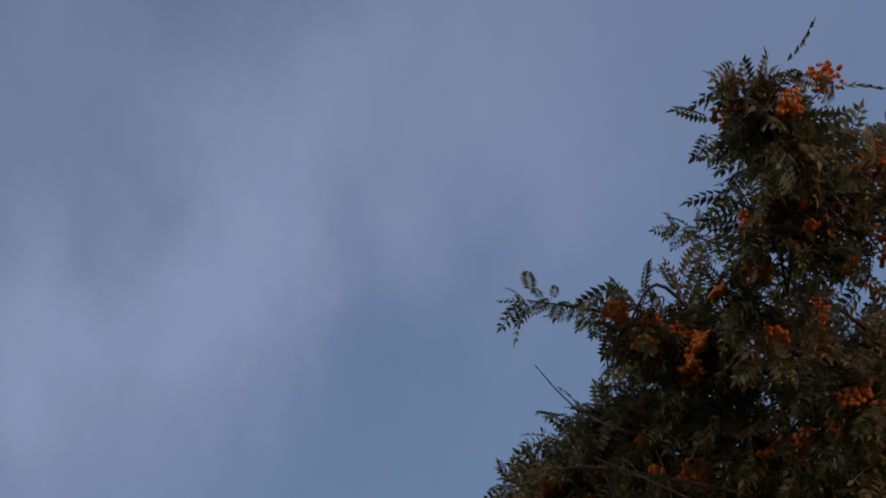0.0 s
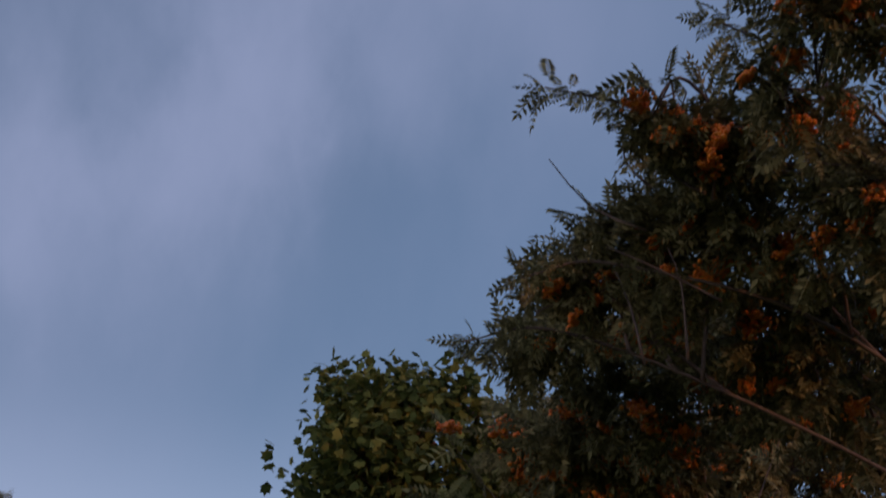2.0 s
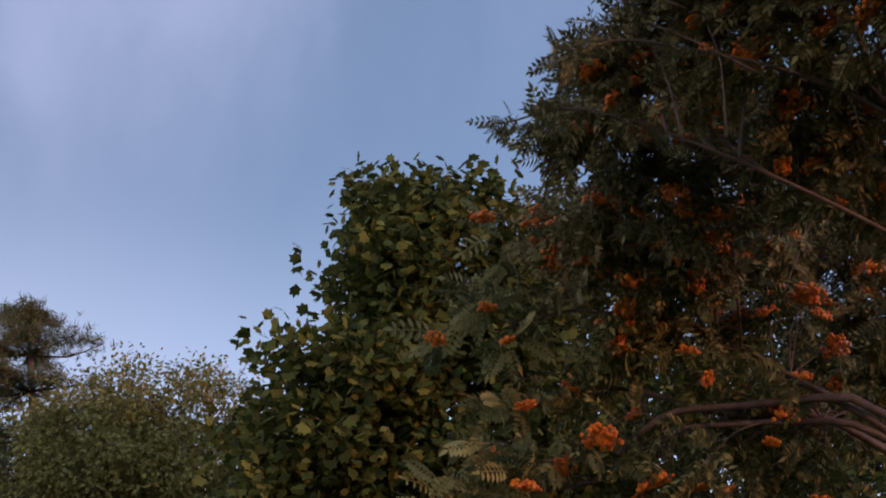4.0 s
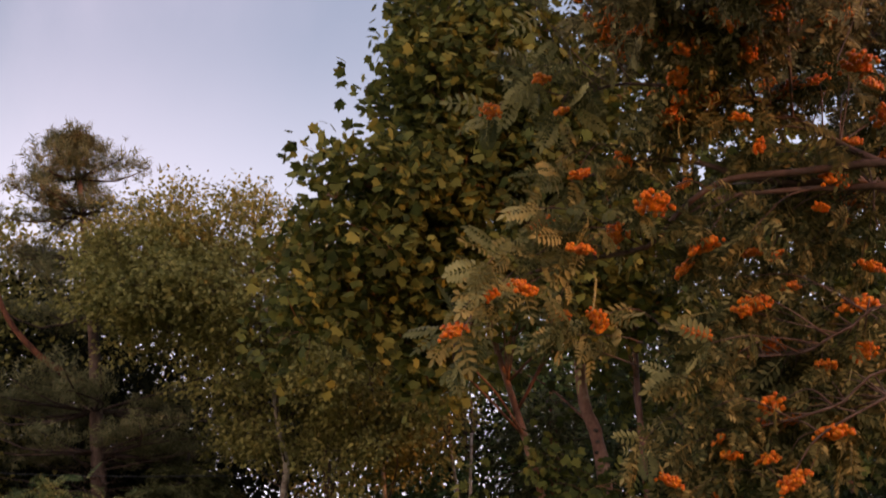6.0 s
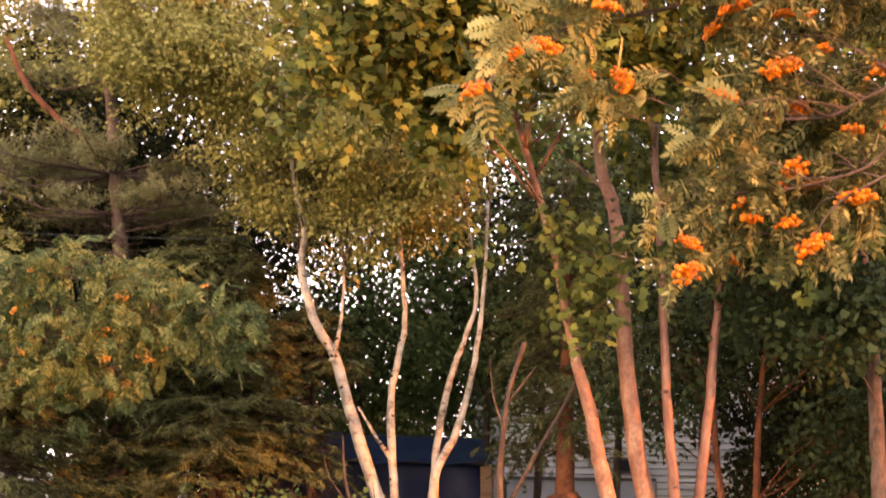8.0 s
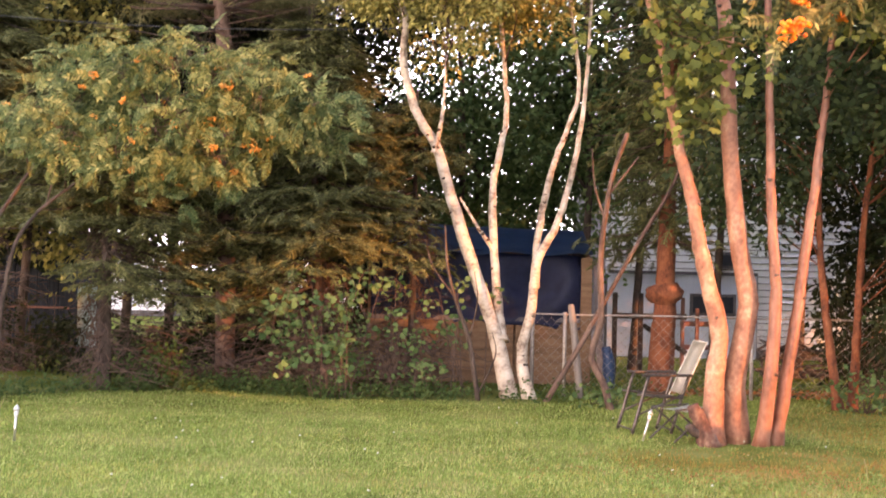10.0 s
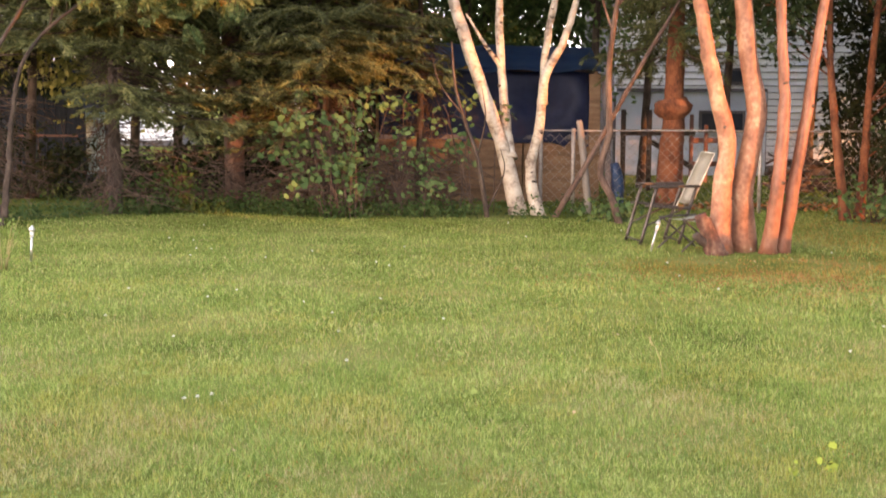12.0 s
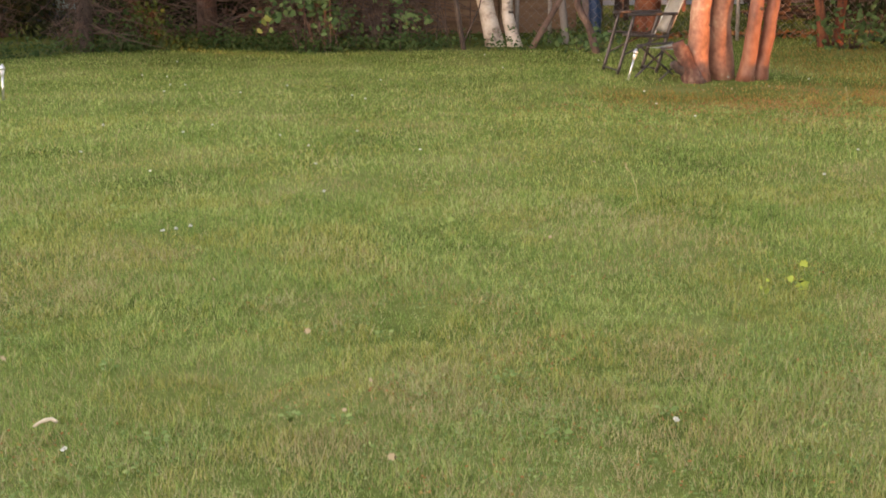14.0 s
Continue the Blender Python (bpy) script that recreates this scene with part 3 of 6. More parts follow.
# birch clump
BIRCH = [
    ([(0.99, 17.7, -0.05), (0.78, 17.8, 0.82), (0.54, 17.8, 1.5), (0.13, 17.8, 2.68), (-0.08, 17.8, 3.37), (-0.36, 17.8, 3.83), (-0.57, 17.8, 4.53), (-0.55, 17.8, 5.08), (-0.69, 17.8, 5.7), (-0.9, 17.7, 7.2), (-1.1, 17.6, 8.6)], 0.088, 0.02),
    ([(0.86, 17.8, 0.75), (0.83, 17.9, 1.05), (0.74, 17.9, 1.93), (0.70, 17.9, 2.85), (0.81, 17.9, 3.48), (0.86, 17.9, 4.03), (0.7, 17.9, 5.6), (0.4, 17.9, 7.4)], 0.068, 0.015),
]
BIRCH += [
    ([(1.25, 17.65, -0.05), (1.14, 17.8, 0.55), (1.26, 17.8, 1.2), (1.33, 17.8, 1.86), (1.56, 17.8, 2.32), (1.73, 17.8, 2.86), (1.86, 17.8, 3.57), (1.94, 17.8, 4.27), (2.0, 17.8, 5.6)], 0.072, 0.02),
    ([(1.29, 17.82, 1.5), (1.31, 17.85, 1.86), (1.38, 17.85, 2.55), (1.55, 17.85, 3.25), (1.74, 17.85, 3.8), (1.85, 17.85, 4.31), (1.7, 17.9, 5.5)], 0.055, 0.02),
    ([(-0.12, 17.75, 3.3), (-0.02, 17.7, 3.8), (0.02, 17.7, 4.6)], 0.03, 0.012),
    ([(0.72, 17.88, 2.0), (0.5, 17.8, 2.3), (0.25, 17.8, 2.7)], 0.03, 0.012),
]
broad_tree("birch_tree", (1.0, 17.7, 0), "clump of pale birch stems with small golden-green leaves", BIRCH,
           [((-1.7, 17.6, 8.0), (1.5, 1.0, 1.0), 300), ((-0.6, 17.5, 7.2), (1.4, 1.0, 1.2), 300), ((-2.3, 17.2, 7.6), (0.9, 0.8, 0.6), 130), ((-1.3, 17.5, 5.9), (0.5, 0.6, 0.7), 36), ((-0.6, 18.2, 5.5), (0.55, 0.4, 0.8), 56), ((0.6, 17.6, 6.2), (1.2, 0.9, 1.4), 240), ((1.5, 17.9, 6.2), (0.9, 0.8, 0.8), 70), ((-2.6, 17.6, 8.0), (0.8, 0.8, 0.7), 120)],
           PLAIN_LEAF, M_BIRCH_LEAF, M_BIRCH_BARK, 60, 0.17, 0.075, knots=4, twig=0.012, twig_mat=M_TWIG, ragged=0.3)

# maple with four stems
MAPLE_STEMS = [
    ([(2.79, 13.2, -0.05), (2.79, 13.2, 0.6), (2.84, 13.2, 1.11), (2.71, 13.2, 1.62), (2.62, 13.2, 2.02), (2.53, 13.2, 2.48), (2.40, 13.2, 2.95), (2.25, 13.1, 3.6), (2.1, 13.0, 4.2), (1.6, 12.6, 5.6)], 0.095, 0.03),
    ([(3.06, 13.4, -0.05), (3.03, 13.3, 0.71), (3.14, 13.3, 1.37), (3.02, 13.3, 2.15), (2.93, 13.3, 3.02), (2.88, 13.3, 4.08), (2.81, 13.3, 4.61), (2.68, 13.3, 5.04), (2.60, 13.2, 5.91), (2.3, 12.8, 7.6), (2.0, 12.4, 8.3)], 0.105, 0.035),
]
MAPLE_STEMS += [
    ([(3.28, 13.2, -0.05), (3.33, 13.1, 0.66), (3.38, 13.1, 1.45), (3.35, 13.1, 1.86), (3.30, 13.1, 2.72), (3.27, 13.1, 3.88), (3.22, 13.1, 5.06), (3.25, 13.0, 6.6)], 0.066, 0.025, M_YOUNG_BARK),
    ([(3.44, 13.3, -0.05), (3.53, 13.2, 0.71), (3.66, 13.2, 1.7), (3.79, 13.2, 2.73), (3.89, 13.2, 3.73), (4.0, 13.1, 5.2)], 0.062, 0.03, M_YOUNG_BARK),
]
broad_tree("maple_tree", (3.1, 13.3, 0), "maple with four leaning reddish stems and lobed green leaves", MAPLE_STEMS,
           [((1.75, 11.7, 7.7), (0.95, 1.0, 1.0), 250), ((1.1, 11.6, 7.6), (0.42, 0.7, 1.1), 170), ((0.65, 11.4, 6.1), (0.75, 0.9, 0.7), 130), ((0.75, 11.6, 5.2), (0.5, 0.6, 0.5), 60), ((-0.1, 11.3, 6.25), (0.22, 0.3, 0.25), 14), ((-0.1, 11.2, 5.45), (0.5, 0.6, 0.35), 44), ((1.7, 11.8, 6.4), (1.3, 1.1, 0.9), 170), ((3.2, 12.0, 7.2), (1.7, 1.3, 1.7), 240), ((4.9, 12.4, 6.3), (1.5, 1.3, 1.6), 200), ((2.9, 14.4, 5.7), (1.4, 0.7, 0.5), 36), ((3.0, 12.0, 5.9), (0.6, 0.5, 0.5), 60), ((4.5, 12.3, 4.7), (0.7, 0.5, 0.7), 80), ((2.2, 12.9, 3.85), (0.42, 0.25, 0.7), 24)],
           MAPLE, M_MAPLE_LEAF, M_MAPLE_BARK, 24, 0.16, 0.115, knots=3, twig=0.016, flat=0.75)

# dark trees at the right edge of the garden
broad_tree("garden_tree", (5.3, 17.1, 0), "slim dark tree with reddish stems and dense dark leaves",
           [([(5.23, 17.0, -0.05), (5.07, 17.0, 1.07), (4.95, 17.0, 2.15), (4.9, 17.0, 3.6)], 0.06, 0.03), ([(5.47, 17.2, -0.05), (5.54, 17.2, 1.6), (5.6, 17.2, 2.6), (5.8, 17.2, 4.4)], 0.055, 0.03)],
           [((5.4, 17.0, 5.0), (1.6, 1.2, 1.5), 190), ((5.7, 17.2, 3.5), (1.1, 0.9, 0.7), 60), ((4.2, 17.2, 3.2), (0.85, 0.5, 0.75), 64), ((6.8, 16.8, 3.0), (1.2, 1.0, 1.3), 120), ((7.2, 16.6, 5.2), (1.6, 1.4, 1.8), 150), ((7.0, 16.8, 1.5), (0.8, 0.9, 1.3), 80)],
           PLAIN_LEAF, M_DEEP_SHADE_LEAF, M_RED_BARK, 36, 0.2, 0.11, group="dark garden trees")
# its last two blobs stand in for shaded maple leaves, darkened by colour
broad_tree("garden_tree", (5.85, 14.0, 0), "garden tree with a grey-brown forked stem and leaves darkened for shade",
           [([(5.85, 14.0, -0.05), (5.87, 14.0, 1.0), (5.87, 14.0, 2.1), (5.85, 14.0, 3.6), (5.7, 13.9, 5.0), (5.8, 13.8, 7.2)], 0.10, 0.03)],
           [((6.0, 13.7, 7.2), (1.0, 0.8, 0.6), 30), ((7.3, 14.6, 2.2), (0.7, 0.9, 1.4), 120), ((4.65, 13.0, 4.0), (0.75, 0.4, 0.75), 90), ((5.2, 12.7, 3.2), (0.5, 0.4, 0.5), 50)],
           MAPLE, M_DEEP_SHADE_LEAF, M_PINE_BARK, 24, 0.2, 0.095, group="dark garden trees")


def spruce(base, height, low, wide, label, bark=M_DARK_BARK, tiers=21, lean=0.0, fill=1.0, trunk_r=0.11, seed=0, open_side=0, group="spruces at the lawn's end"):
    """A spruce: bare twigs below, tiers of drooping needle boughs above."""
    g = np.random.default_rng(seed)
    t = thing("spruce_tree", base, label, "tree", group)
    line = smooth_line([(0, 0, -0.05), (lean * 0.4, 0, height * 0.4), (lean, 0, height)], 14)
    v, f = tube(line, [trunk_r * 1.3, trunk_r, trunk_r * 0.6, 0.02], 9, 0.06)
    arr_part("trunk", v, f, bark, t, "", True)
    boughs, pos, way = [], [], []
    for z in np.linspace(low, height - 0.2, tiers):
        s = 1 - (z - low) / (height - low)
        reach = wide * (0.25 + 0.75 * s**0.8)
        root = np.array([np.interp(z, line[:, 2], line[:, 0]), 0, z])
        for a in g.uniform(0, 6.283) + np.arange(int(7 * fill)) * 6.283 / int(7 * fill):
            if z < low + 0.9 and g.uniform() < 0.55:
                continue
            a += g.normal(0, 0.2)
            if open_side and z < low + 1.0 and math.cos(a) * open_side > 0.15:
                continue
            r = reach * g.uniform(0.65, 1.15)
            d = np.array([math.cos(a), math.sin(a), 0])
            end = root + d * r + [0, 0, -0.16 * r + g.normal(0, 0.08)]
            mid = root + d * r * 0.55 + [0, 0, -0.16 * r]
            b = smooth_line([root, mid, end], 7)
            boughs.append(tube(b, [0.018, 0.005], 4))
            side = np.array([-d[1], d[0], 0])
            for u in np.arange(0.22, 1.01, 0.1):
                p = root + (end - root) * u + [0, 0, -0.35 * r * u * (1 - u)]
                for sg in (-1, 1):
                    span = r * 0.42 * (1 - u * 0.6)
                    for q in np.arange(0.0, span, 0.165):
                        pos.append(p + side * sg * q + d * q * 0.6 + [0, 0, -0.25 * q + g.normal(0, 0.02)])
                        way.append(side * sg + d * 0.8 + g.normal(0, 0.3, 3) + [0, 0, -0.25])
    v, f = joined(boughs)
    tagged(arr_part("bough_frame", v, f, bark, t), kind="stuff")
    n = len(pos)
    v, f = strew(*SPRUCE_SPRAY, np.array(pos), np.array(way), np.tile([0, 0.05, 1.0], (n, 1)) + g.normal(0, 0.25, (n, 3)), g.uniform(0.2, 0.37, n))
    tagged(arr_part("needles", v, f, M_SPRUCE, t), kind="stuff")
    dead = []
    for _ in range(100):
        z, a = g.uniform(0.2, low + 0.7), g.uniform(0, 6.283)
        r = g.uniform(0.5, 1.5) * (0.35 if math.cos(a) * open_side > 0 else 1)
        p = np.array([0, 0, z])
        e = p + [math.cos(a) * r, math.sin(a) * r, g.uniform(-0.45, 0.1)]
        dead.append(tube(smooth_line([p, (p + e) / 2 + g.normal(0, 0.06, 3), e], 5), [0.011, 0.003], 4))
        for _ in range(6):
            q = p + (e - p) * g.uniform(0.3, 1)
            dead.append(tube(smooth_line([q, q + g.normal(0, 0.2, 3) + [0, 0, -0.12]], 3), [0.005, 0.002], 3))
    v, f = joined(dead)
    tagged(arr_part("deadwood", v, f, M_TWIG, t, "bare grey dead lower twigs"), kind="stuff")
    return t


spruce((-4.5, 17.6, 0), 4.5, 1.6, 2.1, "spruce with bare lower trunk and drooping green boughs", seed=1, trunk_r=0.078, open_side=-1)
spruce((-1.7, 19.0, 0), 5.5, 1.25, 2.2, "broad spruce with drooping boughs beside the shed", seed=2, trunk_r=0.075, lean=-0.3, open_side=1)
spruce((-6.6, 18.6, 0), 6.0, 2.7, 1.8, "tall spruce at the shaded garden corner", seed=3, trunk_r=0.09, open_side=-1)
spruce((-0.4, 19.4, 0), 4.4, 2.2, 1.2, "small thin spruce beside the tarpaulin shed", seed=4, trunk_r=0.06, tiers=10, fill=0.8, open_side=1)


def pine():
    base = (-3.08, 18.9, 0)
    t = thing("pine_tree", base, "tall old pine with brown trunk, bare limbs and ragged top", "tree")
    line = smooth_line(local([(-3.08, 18.9, -0.05), (-3.12, 18.9, 2.4), (-3.2, 18.9, 4.75), (-3.38, 18.9, 6.25), (-3.48, 18.9, 7.1), (-3.75, 18.9, 8.7), (-4.05, 18.9, 10.3)], base), 24)
    v, f = tube(line, [0.15, 0.115, 0.085, 0.03], 10, 0.07)
    arr_part("trunk", v, f, M_PINE_BARK, t, "", True)
    limb = local([(-3.38, 18.9, 6.35), (-4.1, 18.7, 6.75), (-4.65, 18.6, 7.3), (-4.95, 18.5, 7.95)], base)
    v, f = tube(smooth_line(limb, 14), [0.065, 0.03], 7, 0.1)
    arr_part("limb", v, f, M_RED_BARK, t, "bare reddish side limb", True)
    g = np.random.default_rng(5)
    tips, starts = [], []
    for z, r, k in ((10.3, 0.5, 8), (9.8, 1.0, 12), (9.2, 1.2, 12), (8.5, 1.3, 12), (7.6, 1.5, 10), (6.15, 2.3, 20), (5.55, 2.3, 20)):
        for _ in range(k):
            a = g.uniform(0, 6.283)
            q = r * g.uniform(0.45, 1.1)
            at = np.array([np.interp(z, line[:, 2], line[:, 0]), 0, z])
            tips.append(at + [math.cos(a) * q, math.sin(a) * q, g.normal(0.05, 0.12)])
            starts.append(at + [0, 0, -0.1])
    tips, starts = np.array(tips), np.array(starts)
    v, f = twigs_to(starts, tips, 0.022, -0.03)
    tagged(arr_part("branchwork", v, f, M_TWIG, t, "", True), kind="stuff")
    dead = []
    for _ in range(60):
        z, a, r = g.uniform(4.2, 5.4), g.uniform(0, 6.283), g.uniform(0.5, 1.9)
        s = np.array([np.interp(z, line[:, 2], line[:, 0]), 0, z])
        e = s + [math.cos(a) * r, math.sin(a) * r, g.normal(0.05, 0.1)]
        dead.append(tube(smooth_line([s, (s + e) / 2 + g.normal(0, 0.05, 3), e], 6), [0.013, 0.004], 4))
        for _ in range(5):
            q = s + (e - s) * g.uniform(0.4, 1)
            dead.append(tube(smooth_line([q, q + g.normal(0, 0.18, 3) * [1, 1, 0.5]], 3), [0.005, 0.002], 3))
    v, f = joined(dead)
    tagged(arr_part("deadwood", v, f, M_TWIG, t, "bare grey dead lower twigs"), kind="stuff")
    along = []
    for s, e in zip(starts, tips):
        for u in np.linspace(0.45, 1.0, 7):
            along.append(s + (e - s) * u)
    c = np.repeat(np.array(along), 8, 0)
    c = c + g.normal(0, 1, c.shape) * [0.12, 0.12, 0.05]
    way = unit(g.normal(0, 1, c.shape)) + [0, 0, 0.7]
    v, f = strew(*PINE_TUFT, c, way, np.tile([0.1, 1.0, 0.2], (len(c), 1)), g.uniform(0.09, 0.15, len(c)))
    tagged(arr_part("needles", v, f, M_PINE, t), kind="stuff")


pine()


def burl_spruce():
    base = (3.22, 19.0, 0)
    t = thing("spruce_tree", base, "thick reddish spruce trunk with a round burl behind the wire fence", "tree")
    v, f = tube(smooth_line([(0, 0, -0.05), (0.05, 0, 0.9), (0.07, 0, 1.2), (0.07, 0, 1.44), (0.07, 0, 1.7), (0.08, 0, 2.3), (0.1, 0, 3.3), (0.15, 0, 6.5)], 50), [0.20, 0.175, 0.16, 0.145, 0.14, 0.13, 0.10, 0.05], 14, 0.04)
    arr_part("trunk", v, f, M_RED_BARK, t, "", True)
    bm = bmesh.new()
    bmesh.ops.create_icosphere(bm, subdivisions=3, radius=0.21)
    for p in bm.verts:
        p.co = p.co * (1 + 0.3 * noise.noise(p.co * 9))
        p.co.z *= 0.82
        p.co.x *= 1.3
        p.co += Vector((0.07, -0.03, 1.44))
    part("burl", bm, M_RED_BARK, t, "round swollen burl", True)
    g = np.random.default_rng(8)
    boughs, pos, way = [], [], []
    for z in np.linspace(2.3, 6.4, 18):
        for _ in range(7):
            a, r = g.uniform(0, 6.283), g.uniform(0.35, 1.25)
            d = np.array([math.cos(a), math.sin(a), 0])
            s = np.array([0.09, 0, z])
            e = s + d * r + [0, 0, -0.25 * r]
            boughs.append(tube(smooth_line([s, (s + e) / 2 + [0, 0, -0.1], e], 5), [0.014, 0.004], 4))
            for u in np.linspace(0.3, 1, 8):
                q = s + (e - s) * u
                for _ in range(2):
                    pos.append(q + g.normal(0, 0.09, 3))
                    way.append(d + g.normal(0, 0.6, 3) + [0, 0, -0.4])
    v, f = joined(boughs)
    tagged(arr_part("bough_frame", v, f, M_TWIG, t), kind="stuff")
    v, f = strew(*SPRUCE_SPRAY, np.array(pos), np.array(way), np.tile([0, 0.05, 1.0], (len(pos), 1)) + g.normal(0, 0.25, (len(pos), 3)), g.uniform(0.18, 0.32, len(pos)))
    tagged(arr_part("needles", v, f, M_SPRUCE, t), kind="stuff")


burl_spruce()


def stem_thing(name, pts, r0, r1, bark, label, category, forks=()):
    base = (pts[0][0], pts[0][1], 0)
    t = thing(name, base, label, category)
    v, f = tube(smooth_line(local(pts, base), 22), [r0, (r0 + r1) / 2, r1], 8, 0.06)
    arr_part("stem", v, f, bark, t, "", True)
    for p, a, b in forks:
        v, f = tube(smooth_line(local(p, base), 10), [a, b], 6, 0.05)
        arr_part("fork", v, f, bark, t, "", True)
    return t


stem_thing("leaning_pole", [(1.43, 17.3, -0.03), (2.0, 17.35, 0.94), (2.02, 17.35, 1.0), (2.62, 17.4, 2.1), (3.02, 17.4, 2.78), (3.25, 17.4, 3.3)], 0.04, 0.02, M_PINE_BARK, "thin crooked dead stem leaning to one side", "branch")
stem_thing("sapling", [(2.19, 16.4, -0.05), (2.1, 16.5, 0.3), (1.95, 16.6, 0.64), (2.06, 16.6, 1.07), (2.06, 16.6, 1.25), (2.04, 16.6, 1.93), (2.1, 16.6, 2.52), (2.17, 16.6, 2.96), (2.35, 16.6, 3.5)], 0.052, 0.028, M_PINE_BARK, "crooked brown young tree stem", "sapling",
           [([(2.08, 16.6, 2.4), (1.95, 16.6, 2.8), (1.9, 16.6, 3.3)], 0.018, 0.008), ([(2.12, 16.6, 2.7), (2.35, 16.6, 3.0), (2.5, 16.6, 3.2)], 0.018, 0.008)])
stem_thing("sapling", [(0.54, 17.2, -0.05), (0.41, 17.2, 0.75), (0.25, 17.2, 1.2), (0.1, 17.2, 1.73), (0.05, 17.2, 2.3)], 0.035, 0.012, M_DARK_BARK, "thin dark forked sapling beside the birches", "sapling",
           [([(0.4, 17.2, 0.8), (0.5, 17.15, 1.3), (0.45, 17.1, 1.7)], 0.015, 0.005), ([(0.2, 17.2, 1.35), (-0.1, 17.2, 1.75), (-0.2, 17.2, 2.1)], 0.015, 0.005), ([(0.54, 17.2, 0.1), (0.75, 17.1, 0.6), (0.7, 17.1, 0.9)], 0.015, 0.006)])

# rowan in the far corner, with paler fruit
broad_tree("rowan_tree", (-5.46, 15.9, 0), "rowan with grey double stem and dull orange fruit in the corner",
           [([(-5.46, 15.8, -0.05), (-5.55, 15.8, 0.5), (-5.48, 15.8, 1.11), (-5.51, 15.8, 1.94), (-4.6, 15.5, 3.2)], 0.045, 0.018), ([(-5.44, 15.85, 0.1), (-5.35, 15.85, 0.7), (-5.27, 15.8, 1.32), (-4.9, 15.6, 2.2), (-3.4, 15.3, 3.3)], 0.038, 0.015)],
           [((-3.2, 15.0, 3.5), (1.0, 0.8, 0.65), 90), ((-4.2, 15.2, 3.45), (0.9, 0.8, 0.5), 70), ((-2.1, 15.0, 3.6), (0.75, 0.7, 0.55), 60), ((-2.9, 15.0, 3.1), (0.9, 0.7, 0.3), 22)],
           PINNATE_PLAIN[0], M_CORNER_LEAF, M_DARK_BARK, 7, 0.16, 0.25, twig_mat=M_TWIG)
fruit_tree = scene.objects["rowan_tree"]


def berry_template(n, spread, r, seed):
    g = np.random.default_rng(seed)
    bm = bmesh.new()
    bmesh.ops.create_icosphere(bm, subdivisions=1, radius=1.0)
    bv = np.array([v.co[:] for v in bm.verts])
    bf = np.array([[v.index for v in f.verts] for f in bm.faces])
    bm.free()
    d = unit(g.normal(size=(n, 3)))
    d[:, 2] = np.abs(d[:, 2]) * 0.8 - 0.2
    c = d * spread * g.uniform(0.35, 0.95, (n, 1)) * [1, 1, 0.8]
    v = c[:, None] + bv[None] * r * g.uniform(0.85, 1.15, (n, 1, 1))
    v, f = v.reshape(-1, 3), (bf[None] + (np.arange(n) * len(bv))[:, None, None]).reshape(-1, 3)
    # thin stalks from the middle to each berry
    foot = np.array([(0.0015, 0, -0.3 * spread), (-0.0008, 0.0013, -0.3 * spread), (-0.0008, -0.0013, -0.3 * spread)])
    k = len(v) + np.arange(n)[:, None] * 4
    stalk = np.concatenate([np.tile(foot, (n, 1, 1)), c[:, None]], 1).reshape(-1, 3)
    faces = np.concatenate([k + np.array(q)[None] for q in ((0, 1, 3), (1, 2, 3), (2, 0, 3), (0, 2, 1))])
    return np.vstack([v, stalk]), np.vstack([f, faces])


FAR_BERRIES = fast_mesh("umbel", *berry_template(14, 0.06, 0.014, 1), M_FRUIT, True)
for i in range(60):
    c = ellipsoid(1, *[((-3.2, 14.8, 3.6), (1.0, 0.7, 0.55)), ((-4.2, 15.0, 3.4), (0.9, 0.7, 0.55)), ((-2.1, 14.8, 3.6), (0.75, 0.6, 0.5)), ((-2.9, 14.8, 2.9), (0.9, 0.6, 0.4))][i % 4], 0.75)[0]
    b = new("umbel", FAR_BERRIES)
    b.parent = fruit_tree
    b.location = local(c, (-5.46, 15.9, 0))
    b.rotation_euler = (rng.normal(0, 0.4), rng.normal(0, 0.4), rng.uniform(0, 6))

# ---- the rowan above the camera ----


